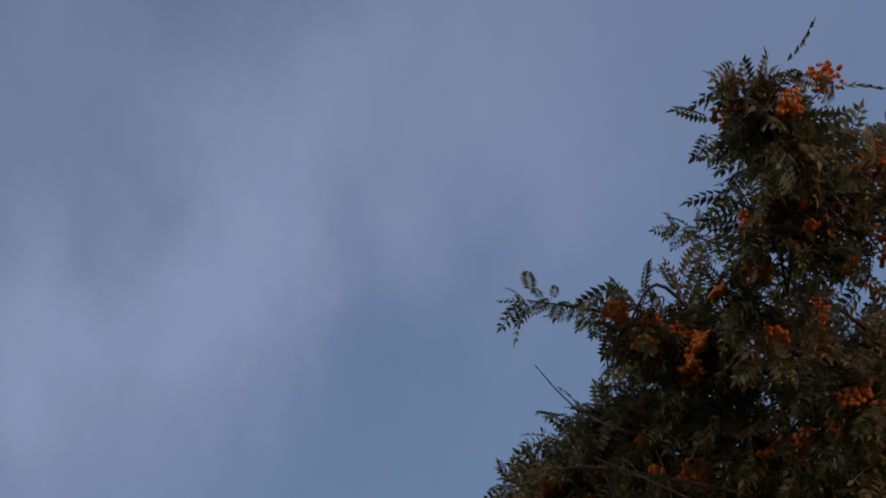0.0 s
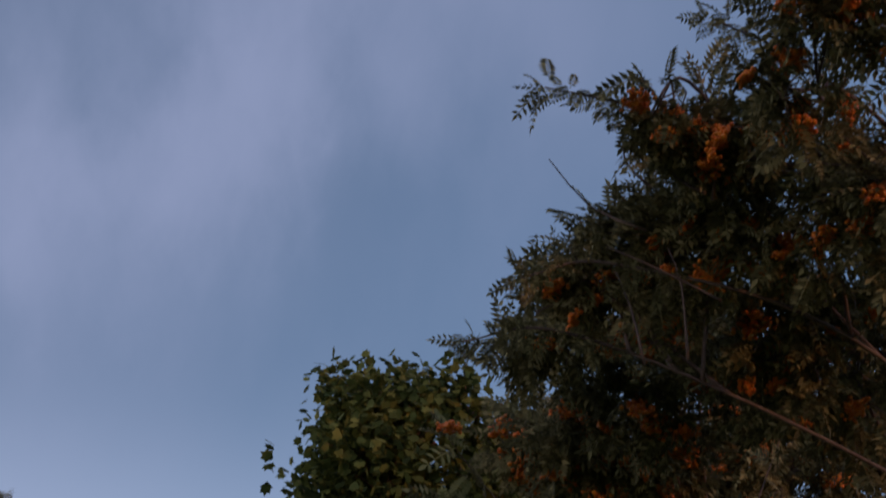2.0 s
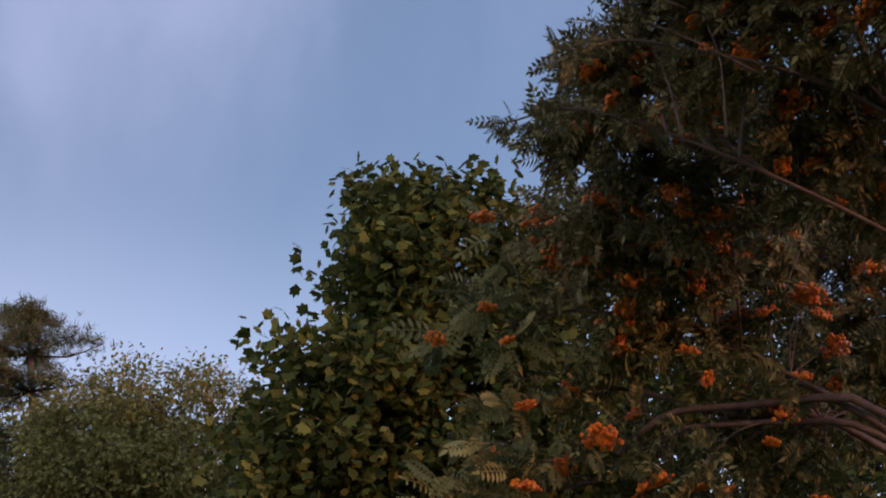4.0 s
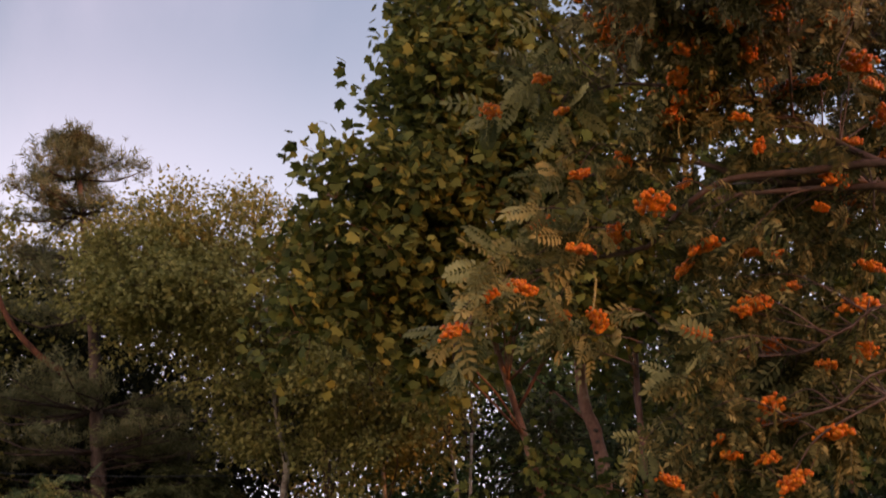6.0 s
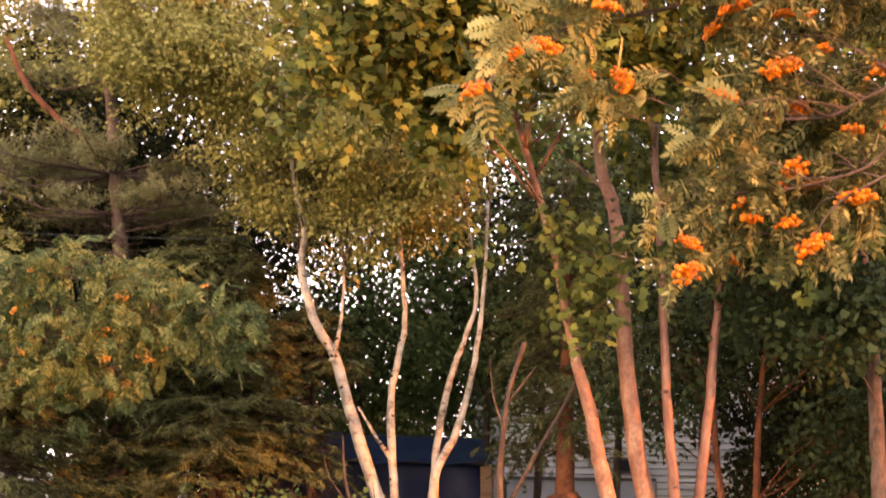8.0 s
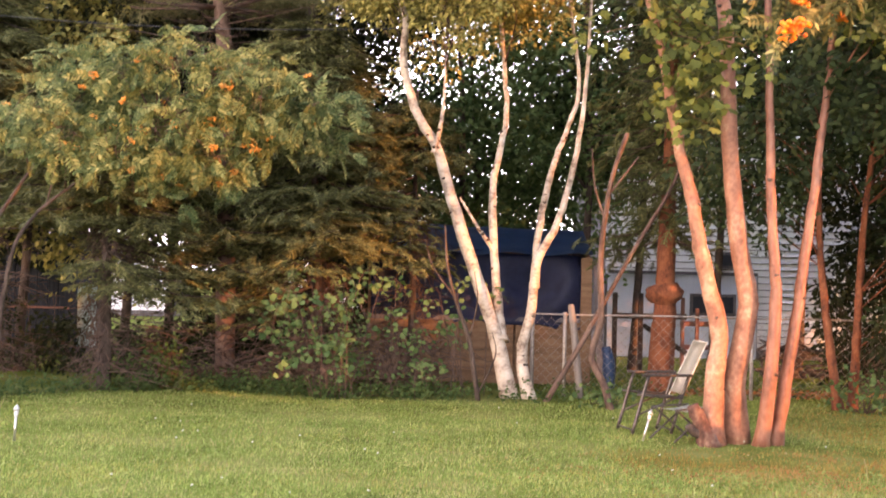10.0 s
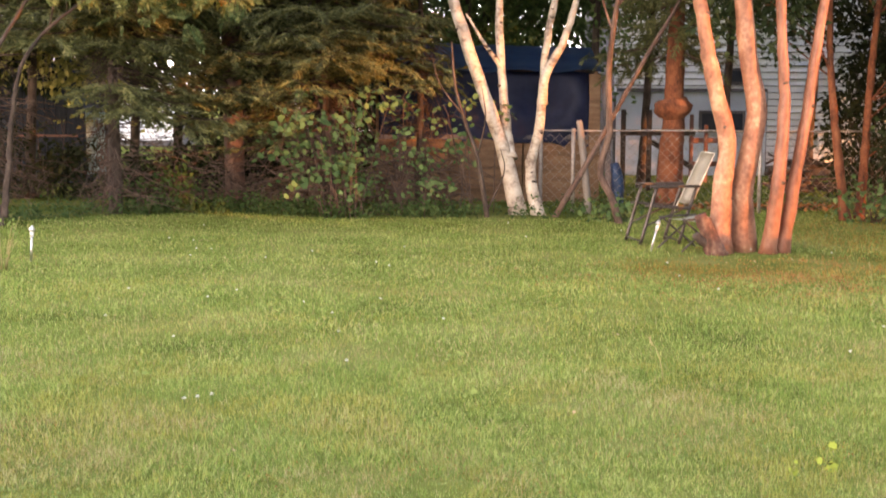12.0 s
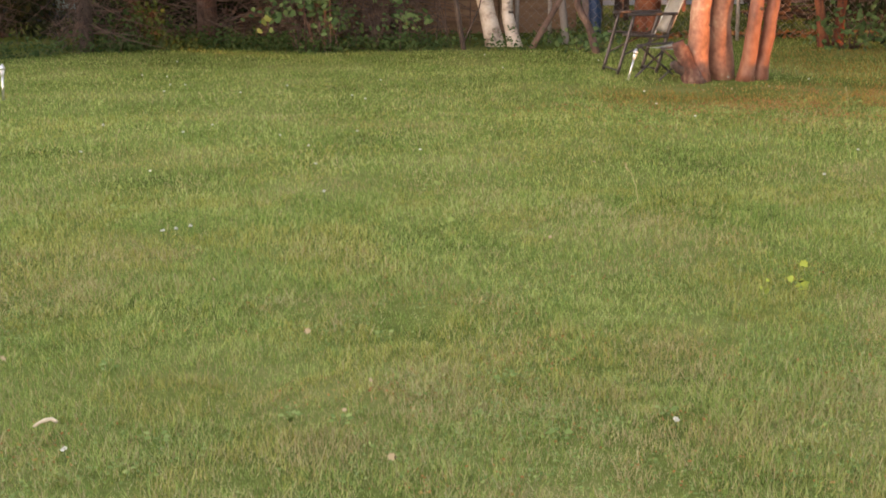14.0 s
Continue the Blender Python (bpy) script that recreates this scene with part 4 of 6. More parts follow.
def near_rowan():
    base = np.array([3.5, 4.8, 0.0])
    t = thing("rowan_tree", tuple(base), "large rowan with feathery leaves and bright orange berry clusters", "tree")
    g = np.random.default_rng(21)
    stems = [
        [(3.5, 4.8, -0.05), (3.45, 4.5, 1.2), (3.2, 4.0, 2.4), (2.8, 3.2, 3.2), (2.4, 2.4, 3.8), (2.1, 1.9, 4.2)],
        [(3.6, 4.9, -0.05), (3.7, 5.0, 1.4), (3.5, 4.9, 2.4), (3.1, 4.5, 3.2), (2.7, 4.2, 3.8)],
    ]
    lines = []
    for s in stems:
        line = smooth_line(np.array(s), 22)
        lines.append(line)
        v, f = tube(line - base, [0.10, 0.07, 0.022, 0.008], 10, 0.04)
        arr_part("trunk", v, f, M_ROWAN_BARK, t, "", True)
    every = np.vstack(lines)
    # bare reddish arms that arch out over the lawn
    arms = [
        [(2.75, 4.2, 3.1), (1.91, 3.74, 3.41), (1.65, 3.79, 3.59), (1.55, 3.83, 3.68), (1.39, 3.86, 3.76), (1.24, 3.86, 3.81), (1.11, 3.88, 3.83), (0.95, 3.94, 3.86), (0.77, 3.94, 3.80)],
        [(2.75, 4.2, 3.15), (1.89, 3.69, 3.45), (1.63, 3.77, 3.50), (1.47, 3.80, 3.49), (1.30, 3.86, 3.49), (1.21, 3.90, 3.46), (1.12, 3.96, 3.39), (1.03, 3.99, 3.29), (0.84, 4.08, 3.27), (0.63, 4.12, 3.22), (0.51, 4.20, 3.15), (0.42, 4.24, 3.04), (0.41, 4.32, 2.98)],
        [(2.7, 4.2, 3.1), (1.91, 3.76, 3.39), (1.63, 3.80, 3.44), (1.47, 3.83, 3.44), (1.32, 3.88, 3.44), (1.23, 3.92, 3.43), (1.16, 3.93, 3.39)],
        [(2.6, 4.25, 3.2), (1.81, 3.86, 3.47), (1.52, 3.89, 3.49), (1.35, 3.91, 3.52), (1.21, 3.93, 3.57), (1.05, 4.00, 3.61), (0.90, 4.02, 3.57), (0.79, 4.06, 3.54)],
    ]
    arms += [
        [(3.0, 4.3, 2.7), (1.87, 3.82, 3.03), (1.61, 3.84, 2.97), (1.51, 3.91, 2.92), (1.42, 3.97, 2.92), (1.21, 4.06, 2.94), (1.12, 4.10, 2.87)],
        [(3.1, 4.3, 2.5), (1.86, 3.81, 2.83), (1.56, 3.87, 2.73), (1.38, 3.96, 2.69), (1.22, 4.04, 2.68), (1.09, 4.11, 2.61), (1.07, 4.20, 2.49)],
        [(1.86, 3.81, 2.83), (1.71, 3.80, 2.75), (1.51, 3.88, 2.64), (1.44, 3.94, 2.54), (1.42, 4.02, 2.51)],
    ]
    # higher shoots against the sky
    shoots = [
        [(2.4, 2.6, 3.8), (1.7, 1.9, 4.1), (1.25, 1.65, 4.13), (1.05, 1.62, 4.13)],
        [(2.4, 2.6, 3.8), (1.8, 1.8, 4.1), (1.45, 1.58, 4.1), (1.22, 1.55, 4.11)],
        [(2.3, 2.7, 3.7), (1.5, 2.1, 3.95), (1.12, 1.88, 4.02), (0.92, 1.83, 4.07)],
        [(2.4, 3.0, 3.5), (1.5, 2.2, 3.85), (1.05, 2.12, 3.96), (0.89, 2.1, 4.03), (0.74, 2.06, 4.03), (0.6, 2.04, 4.03)],
        [(2.3, 3.0, 3.4), (1.4, 2.4, 3.66), (0.82, 2.33, 3.78), (0.58, 2.28, 3.69)],
        [(2.3, 3.1, 3.4), (1.3, 2.6, 3.55), (0.74, 2.55, 3.73), (0.49, 2.56, 3.69)],
    ]
    for s in arms + shoots:
        line = smooth_line(s, 30)
        stout = s[-1][1] > 3.3
        v, f = tube(line - base, ([0.016, 0.011, 0.008, 0.0035] if s[-1][2] > 2.95 else [0.0045, 0.004, 0.0025]) if stout else [0.006, 0.005, 0.002], 7, 0.05)
        arr_part("bough", v, f, M_ROWAN_BARK, t, "", True)
    arm_lines = np.vstack([smooth_line(a, 40)[10:] for a in arms])
    # tips of the arching arms that carry fruit
    fruit = [(0.65, 3.94, 4.18), (0.85, 3.97, 4.21), (0.90, 3.89, 4.07), (0.95, 3.77, 4.05), (1.03, 3.94, 4.23), (1.06, 3.96, 4.00), (0.49, 3.95, 3.73), (0.65, 3.87, 3.81), (0.72, 3.90, 3.71), (1.08, 3.78, 3.79), (1.09, 3.93, 3.71), (1.11, 3.87, 3.76), (1.55, 3.80, 3.81), (1.63, 3.75, 3.57), (1.84, 3.93, 3.76), (1.93, 3.97, 4.37), (1.68, 3.75, 3.85), (1.80, 3.92, 3.87), (1.35, 3.83, 3.58), (1.27, 3.77, 3.65)]
    fruit += [(0.78, 3.95, 3.51), (0.96, 4.06, 3.62), (1.17, 4.09, 3.55), (1.00, 3.89, 3.39), (0.92, 4.03, 3.34), (0.76, 3.89, 3.23), (0.68, 4.05, 3.37), (1.19, 3.96, 3.28), (1.16, 4.09, 3.25), (1.40, 4.12, 3.32), (1.44, 4.00, 3.27), (0.73, 4.12, 3.08), (0.82, 3.95, 3.02), (0.58, 3.90, 3.10), (0.37, 4.02, 2.99), (0.48, 3.89, 3.07), (1.28, 3.93, 3.05), (1.34, 3.98, 3.09), (1.48, 4.03, 3.17), (1.57, 3.92, 3.41), (1.61, 3.89, 3.50), (1.79, 4.09, 3.27), (1.67, 3.96, 3.09)]
    fruit += [(1.31, 4.16, 3.01), (1.45, 4.15, 3.00), (1.15, 4.02, 3.00), (1.58, 4.04, 2.91), (1.39, 4.05, 2.77), (1.22, 4.08, 2.67), (1.25, 4.07, 2.62), (1.37, 4.06, 2.61), (1.05, 4.08, 2.54), (1.21, 4.16, 2.50), (1.04, 4.05, 2.44), (1.43, 4.03, 2.53), (1.47, 4.10, 2.74), (1.56, 3.99, 2.68), (1.70, 4.00, 2.95), (1.52, 4.16, 2.81)]
    # tips with leaves alone
    leafy_tips = [(0.64, 3.91, 3.89), (0.69, 3.91, 3.51), (0.62, 3.78, 3.33), (0.73, 3.88, 3.30), (0.64, 3.92, 3.22), (0.46, 3.78, 3.13), (0.70, 3.93, 2.96), (0.74, 3.93, 2.96), (0.41, 4.32, 2.96), (1.24, 3.93, 3.15), (1.27, 3.89, 2.90), (1.07, 3.94, 2.83), (1.53, 3.86, 3.57), (1.62, 3.95, 3.48), (1.48, 3.96, 3.46), (1.31, 3.79, 3.27), (1.14, 3.79, 2.90), (1.52, 3.94, 3.33), (0.99, 4.01, 3.55), (1.13, 3.84, 3.68), (0.82, 3.89, 3.82), (1.01, 3.92, 3.62), (1.13, 3.86, 3.33)]
    leafy_tips += [(1.52, 3.97, 3.05), (1.56, 3.96, 2.86), (1.48, 3.97, 2.51), (1.11, 4.02, 2.62), (1.18, 3.95, 2.73), (1.29, 3.97, 2.67), (1.21, 4.07, 2.56), (0.96, 3.99, 2.62), (1.65, 4.02, 2.64), (1.29, 4.06, 3.08), (1.33, 3.95, 3.18)]
    leafy_tips += [tuple(q) for q in ellipsoid(34, (1.75, 4.25, 3.45), (0.55, 0.25, 0.5), 0.1)] + [tuple(q) for q in ellipsoid(26, (1.6, 4.15, 2.8), (0.4, 0.2, 0.3), 0.1)]
    # clumps of the upper crown: middle, half widths, number of twig tips
    clumps = [
        ((1.04, 2.47, 3.92), (0.21, 0.13, 0.13), 13),
        ((0.88, 2.66, 3.92), (0.16, 0.09, 0.09), 14),
        ((0.80, 2.90, 3.97), (0.07, 0.05, 0.04), 5),
        ((1.22, 2.15, 3.89), (0.16, 0.21, 0.21), 14),
        ((1.38, 2.65, 3.82), (0.21, 0.18, 0.18), 22),
        ((1.13, 3.17, 3.96), (0.30, 0.16, 0.16), 22),
        ((1.00, 3.55, 3.98), (0.13, 0.09, 0.09), 9),
        ((1.98, 4.4, 4.38), (0.46, 0.17, 0.27), 25),
        ((0.99, 2.14, 4.02), (0.05, 0.05, 0.04), 6),
        ((0.90, 1.36, 3.93), (0.07, 0.05, 0.04), 7),
    ]
    clumps += [
        ((0.96, 1.43, 3.88), (0.04, 0.05, 0.04), 4),
        ((0.97, 1.59, 3.87), (0.06, 0.05, 0.05), 7),
        ((0.94, 1.78, 3.84), (0.04, 0.04, 0.04), 4),
        ((1.13, 1.61, 3.91), (0.06, 0.13, 0.13), 7),
        ((1.22, 1.53, 3.92), (0.05, 0.15, 0.15), 5),
        ((1.26, 1.95, 3.79), (0.09, 0.06, 0.06), 5),
        ((1.17, 3.67, 3.98), (0.21, 0.12, 0.12), 20),
        ((0.90, 3.90, 4.12), (0.10, 0.09, 0.09), 7),
        ((1.91, 4.4, 4.41), (0.27, 0.19, 0.3), 15),
        ((1.25, 3.91, 3.80), (0.39, 0.11, 0.11), 10),
        ((1.94, 4.4, 3.75), (0.18, 0.14, 0.21), 10),
        ((2.69, 4.39, 4.74), (0.41, 0.24, 0.41), 17),
        ((0.80, 2.08, 4.0), (0.07, 0.05, 0.04), 4),
        ((0.97, 2.13, 3.98), (0.08, 0.05, 0.05), 6),
        ((1.16, 2.3, 3.86), (0.07, 0.05, 0.04), 4),
        ((0.90, 2.5, 4.02), (0.08, 0.07, 0.06), 8),
        ((0.79, 2.75, 4.0), (0.06, 0.06, 0.05), 7),
        ((0.72, 3.0, 3.95), (0.05, 0.06, 0.04), 5),
        ((2.12, 4.4, 3.87), (0.29, 0.16, 0.25), 20),
        ((1.42, 2.1, 3.82), (0.2, 0.18, 0.2), 14),
        ((2.36, 4.4, 4.52), (0.32, 0.16, 0.26), 20),
        ((2.32, 4.4, 3.99), (0.23, 0.16, 0.23), 15),
        ((1.6, 2.9, 3.9), (0.25, 0.3, 0.2), 24),
        ((1.35, 3.2, 4.24), (0.15, 0.15, 0.12), 10),
        ((1.09, 2.3, 4.04), (0.10, 0.10, 0.10), 9),
        ((1.72, 2.5, 3.95), (0.2, 0.25, 0.25), 18),
    ]
    hold = np.vstack([every, arm_lines] + [smooth_line(q, 30)[6:] for q in shoots])
    leaf_at, leaf_way, umbel_at, twig_parts = [], [], [], []

    def whorl(p, d, n, loose):
        """Leaves round a twig's end, the outer ones drooping."""
        for _ in range(n):
            w = unit(d * 0.55 + g.normal(0, loose, 3))
            leaf_at.append(p + g.normal(0, 0.012, 3))
            leaf_way.append(w)

    for tip, bears in [(q, True) for q in fruit] + [(q, False) for q in leafy_tips]:
        p = np.array(tip)
        away = np.linalg.norm(arm_lines - p - [0.22, -0.05, 0.03], axis=1)
        s = arm_lines[away.argmin()]
        line = smooth_line([s, (s + p) / 2 + [0, 0, 0.05] + g.normal(0, 0.03, 3), p], 9)
        twig_parts.append(tube(line - base, [0.0032, 0.0016], 4))
        d = unit(line[-1] - line[-3])
        whorl(p, d, 7 if bears else 9, 0.7)
        for k in (4, 5, 6, 7):
            whorl(line[k], d, 1 + (k % 2), 0.8)
        if bears:
            umbel_at.append(p + [0, -0.09, -0.03])
    for centre, wide, count in clumps:
        heart = np.array(centre) + [0.035, 0, 0]
        root = hold[np.linalg.norm(hold - heart - [0.25, 0.1, -0.1], axis=1).argmin()]
        spine = smooth_line([root, (root + heart) / 2 + g.normal(0, 0.06, 3) + [0, 0, 0.06], heart], 12)
        twig_parts.append(tube(spine - base, [0.006, 0.003], 5))
        for p in ellipsoid(count, heart, wide, 0.15):
            s = spine[int(g.integers(7, 12))]
            line = smooth_line([s, (s + p) / 2 + g.normal(0, 0.025, 3), p], 14)
            twig_parts.append(tube(line - base, [0.003, 0.0016], 4))
            d = unit(line[-1] - line[-3])
            whorl(p, d, 8, 0.65)
            for k in (10, 11, 12):
                whorl(line[k], d, 2, 0.8)
            if g.uniform() < 0.9:
                umbel_at.append(p + g.normal(0, 0.04, 3) + [-0.01, -0.03, -0.04])
            for _ in range(2):
                k = int(g.integers(9, 13))
                e = line[k] + unit(d * 0.5 + g.normal(0, 0.8, 3)) * g.uniform(0.06, 0.14)
                twig_parts.append(tube(smooth_line([line[k] - base, e - base], 4), [0.003, 0.0016], 4))
                whorl(e, unit(e - line[k]), 4, 0.5)
    before = len(leaf_at)
    for s in shoots:
        line = smooth_line(s, 30)
        for k in range(14, 30):
            whorl(line[k], unit(line[k] - line[k - 1]), 3, 0.8)
            if g.uniform() < 0.3:
                umbel_at.append(line[k] + g.normal(0, 0.03, 3) + [0, -0.02, -0.03])
        whorl(line[-1], unit(line[-1] - line[-2]), 5, 0.6)
    # bare twigs that stand out against the sky
    for z0, n in ((4.2, 4), (3.9, 3)):
        for _ in range(n):
            s = np.array([g.uniform(0.8, 1.0), g.uniform(2.1, 2.4), z0 - 0.35])
            e = s + [g.uniform(-0.25, 0.0), 0, g.uniform(0.1, 0.3)]
            twig_parts.append(tube(smooth_line([s - base, (s + e) / 2 - base + g.normal(0, 0.02, 3), e - base], 5), [0.004, 0.0015], 4))
    v, f = joined(twig_parts)
    tagged(arr_part("twigwork", v, f, M_ROWAN_BARK, t, "", True), kind="stuff")
    at, way = np.array(leaf_at), np.array(leaf_way)
    way[:, 2] -= 0.2
    up = unit(g.normal(0, 0.5, at.shape) + [0.35, -0.6, 0.45])
    size = g.uniform(0.08, 0.15, len(at)) * np.interp(at[:, 1], [1.5, 2.6, 3.6], [0.66, 0.76, 0.95])
    size[before:] *= 0.7
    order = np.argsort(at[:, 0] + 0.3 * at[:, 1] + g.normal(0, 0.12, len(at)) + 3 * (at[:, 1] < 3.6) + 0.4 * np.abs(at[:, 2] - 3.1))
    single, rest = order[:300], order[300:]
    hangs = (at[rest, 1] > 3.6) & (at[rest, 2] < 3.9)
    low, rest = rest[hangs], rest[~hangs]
    which = g.integers(0, 3, len(at))
    pieces = [strew(*PINNATE_PLAIN[k], at[rest[which[rest] == k]] - base, way[rest[which[rest] == k]], up[rest[which[rest] == k]], size[rest[which[rest] == k]]) for k in range(3)]
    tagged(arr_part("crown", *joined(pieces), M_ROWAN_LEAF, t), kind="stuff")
    # low hanging leaves take the copy that is darkened for shade
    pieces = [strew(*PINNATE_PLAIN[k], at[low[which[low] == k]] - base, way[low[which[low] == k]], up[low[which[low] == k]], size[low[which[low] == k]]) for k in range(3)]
    tagged(arr_part("low_crown", *joined(pieces), M_ROWAN_LEAF_LOW_SHADED, t, "greener leaves on the low arching arms"), kind="stuff")
    # outer single leaves: a paler copy with sunlight put into its colour
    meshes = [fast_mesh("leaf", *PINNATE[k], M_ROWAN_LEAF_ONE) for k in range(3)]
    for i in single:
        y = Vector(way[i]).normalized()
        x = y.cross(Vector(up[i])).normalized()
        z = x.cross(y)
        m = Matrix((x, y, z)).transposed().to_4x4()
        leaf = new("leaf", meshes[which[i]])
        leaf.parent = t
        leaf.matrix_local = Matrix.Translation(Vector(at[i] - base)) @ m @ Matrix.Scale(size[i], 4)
    umbels = [fast_mesh("umbel", *berry_template(n, r, 0.0059, 30 + n), M_BERRY, True) for n, r in ((40, 0.034), (54, 0.042), (66, 0.049))]
    for i, p in enumerate(umbel_at[:300]):
        b = new("umbel", umbels[g.integers(0, 3)])
        b.parent = t
        b.location = p - base
        b.rotation_euler = (g.normal(0, 0.4), g.normal(0, 0.4), g.uniform(0, 6))
        b.scale = [float(np.interp(p[1], [1.5, 2.6, 3.6], [0.8, 0.95, 1.25]) * g.uniform(0.75, 1.25))] * 3


near_rowan()

# ---- undergrowth ----


def build_bush(name, base, blobs, label, leaf=MAPLE, mat=M_BUSH_LEAF, per=12, size=0.13, stems=7, spread=0.13, category="bush"):
    t = thing(name, base, label, category)
    centres = np.vstack([ellipsoid(n, local(c, base), r, 0.4) for c, r, n in blobs])
    foot = np.stack([rng.normal(0, 0.12, len(centres)), rng.normal(0, 0.08, len(centres)), np.zeros(len(centres))], 1)
    v, f = twigs_to(foot, centres, 0.007, 0.05)
    tagged(arr_part("stemwork", v, f, M_TWIG, t), kind="stuff")
    v, f = leaf_cloud(centres, per, spread, size, leaf, 0.8)
    tagged(arr_part("foliage", v, f, mat, t), kind="stuff")
    return t


def build_shoot_bush(name, base, label, shoots, seed, lean=0.0, size=0.12):
    """A bush of arching shoots with lobed leaves along them."""
    g = np.random.default_rng(seed)
    t = thing(name, base, label, "bush")
    at, way, wood = [], [], []
    for _ in range(shoots):
        foot = np.array([g.normal(0, 0.22), g.normal(0, 0.12), -0.02])
        a, out, tall = g.uniform(0, 6.283), g.uniform(0.15, 0.75), g.uniform(0.4, 1.7)
        tip = foot + [math.cos(a) * out + lean * tall, math.sin(a) * out * 0.6, tall]
        end = tip + [math.cos(a) * 0.3, math.sin(a) * 0.2, -g.uniform(0.1, 0.45)]
        line = smooth_line([foot, (foot + tip) / 2 + [0, 0, 0.12], tip, end], 16)
        wood.append(tube(line, [0.008, 0.003], 4))
        for u in np.arange(g.uniform(0.25, 0.5), 1.0, 0.055):
            k = min(14, int(u * 15))
            for side in (-1, 1):
                if g.uniform() < 0.25:
                    continue
                d = unit(np.array([side * g.uniform(0.4, 1.0), -0.5 + g.normal(0, 0.5), g.normal(-0.25, 0.3)]))
                at.append(line[k] + d * 0.05)
                way.append(d)
    v, f = joined(wood)
    tagged(arr_part("stemwork", v, f, M_TWIG, t), kind="stuff")
    at, way = np.array(at), np.array(way)
    v, f = strew(*MAPLE, at, way, unit(g.normal(0, 0.4, at.shape) + [0.1, -0.6, 0.6]), g.uniform(0.6, 1.25, len(at)) * size)
    tagged(arr_part("foliage", v, f, M_BUSH_LEAF, t), kind="stuff")


build_shoot_bush("bush", (-1.38, 17.2, 0), "leafy light green bush of arching shoots at the lawn's end", 24, 2, -0.1, 0.095)
build_shoot_bush("bush", (-0.75, 17.5, 0), "thin leafy bush beside the plywood shed", 12, 3, -0.25, 0.08)
build_bush("bush", (5.5, 16.6, 0), [((5.4, 16.5, 0.25), (0.5, 0.4, 0.25), 22)], "low yellowish bush round the slim stems", size=0.07)
build_bush("bush", (6.3, 18.9, 0), [((6.3, 18.9, 1.2), (0.75, 0.4, 1.2), 90)], "tall dark bush growing through the wire fence", PLAIN_LEAF, M_SHADED_LEAF, 34, 0.10)
build_bush("bush", (6.4, 16.8, 0), [((6.4, 16.8, 0.8), (0.8, 0.6, 0.8), 50)], "dark dense bush at the garden's edge", LEAF, M_SHADED_LEAF, 24, 0.09)
build_shoot_bush("bush", (0.25, 17.7, 0), "thin leafy shoots between the birch stems", 9, 5, -0.1, 0.085)
build_bush("bush", (2.2, 17.0, 0), [((2.15, 16.6, 0.15), (0.25, 0.2, 0.18), 10)], "small pale weed beside the crooked stem", size=0.08)
build_bush("bush", (-3.9, 18.0, 0), [((-3.9, 18.0, 0.3), (0.4, 0.3, 0.3), 24)], "dark undergrowth below the spruces", LEAF, M_HERB, 20, 0.07)


# undergrowth coloured near black to stand for the shade behind the trunks
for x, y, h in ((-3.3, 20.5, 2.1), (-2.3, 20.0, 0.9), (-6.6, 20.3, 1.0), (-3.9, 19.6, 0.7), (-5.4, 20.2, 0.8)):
    build_bush("bush", (x, y, 0), [((x, y, h * 0.55), (0.95, 0.4, h * 0.5), int(60 * h))], "brushy undergrowth behind the spruce trunks, coloured near black for shade", PLAIN_LEAF, M_SHADED_LEAF, 26, 0.09)
# unseen bushes added beyond the lawn to keep the low sun off the undergrowth
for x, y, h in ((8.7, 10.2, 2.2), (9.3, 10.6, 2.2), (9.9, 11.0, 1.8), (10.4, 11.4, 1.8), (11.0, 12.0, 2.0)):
    build_bush("bush", (x, y, 0), [((x, y, h * 0.5), (0.5, 0.5, h * 0.5), 110)], "unseen dense bush added beyond the lawn to block low sun", PLAIN_LEAF, M_SHADED_LEAF, 34, 0.12)
# low unseen bushes added to shade the right edge of the lawn
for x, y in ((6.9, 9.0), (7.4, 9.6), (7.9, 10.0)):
    build_bush("bush", (x, y, 0), [((x, y, 0.25), (0.5, 0.5, 0.25), 60)], "unseen low bush added to shade the right lawn", PLAIN_LEAF, M_SHADED_LEAF, 34, 0.1)
build_bush("bush", (6.9, 19.6, 0), [((6.9, 19.5, 1.2), (1.0, 0.7, 1.1), 60)], "tall dark bush beyond the wire fence", PLAIN_LEAF, M_SHADED_LEAF, 34, 0.10)


def build_herbs():
    """A low green seam between the lawn and the trees."""
    n = 900
    x = rng.uniform(-7, 6.5, n)
    y = lawn_edge(x) + rng.uniform(-0.12, 0.75, n)
    z = np.abs(rng.normal(0.06, 0.07, n))
    keep = (x < 0.2) | (rng.uniform(0, 1, n) < 0.3)
    c = np.stack([x, y, z], 1)[keep]
    v, f = leaf_cloud(c, 14, 0.09, 0.055, LEAF, 0.7)
    v[:, 2] = np.maximum(v[:, 2], 0.0)
    tagged(arr_part("undergrowth", v, f, M_HERB), "low dark green herbs along the lawn's end", "undergrowth", kind="stuff")


build_herbs()


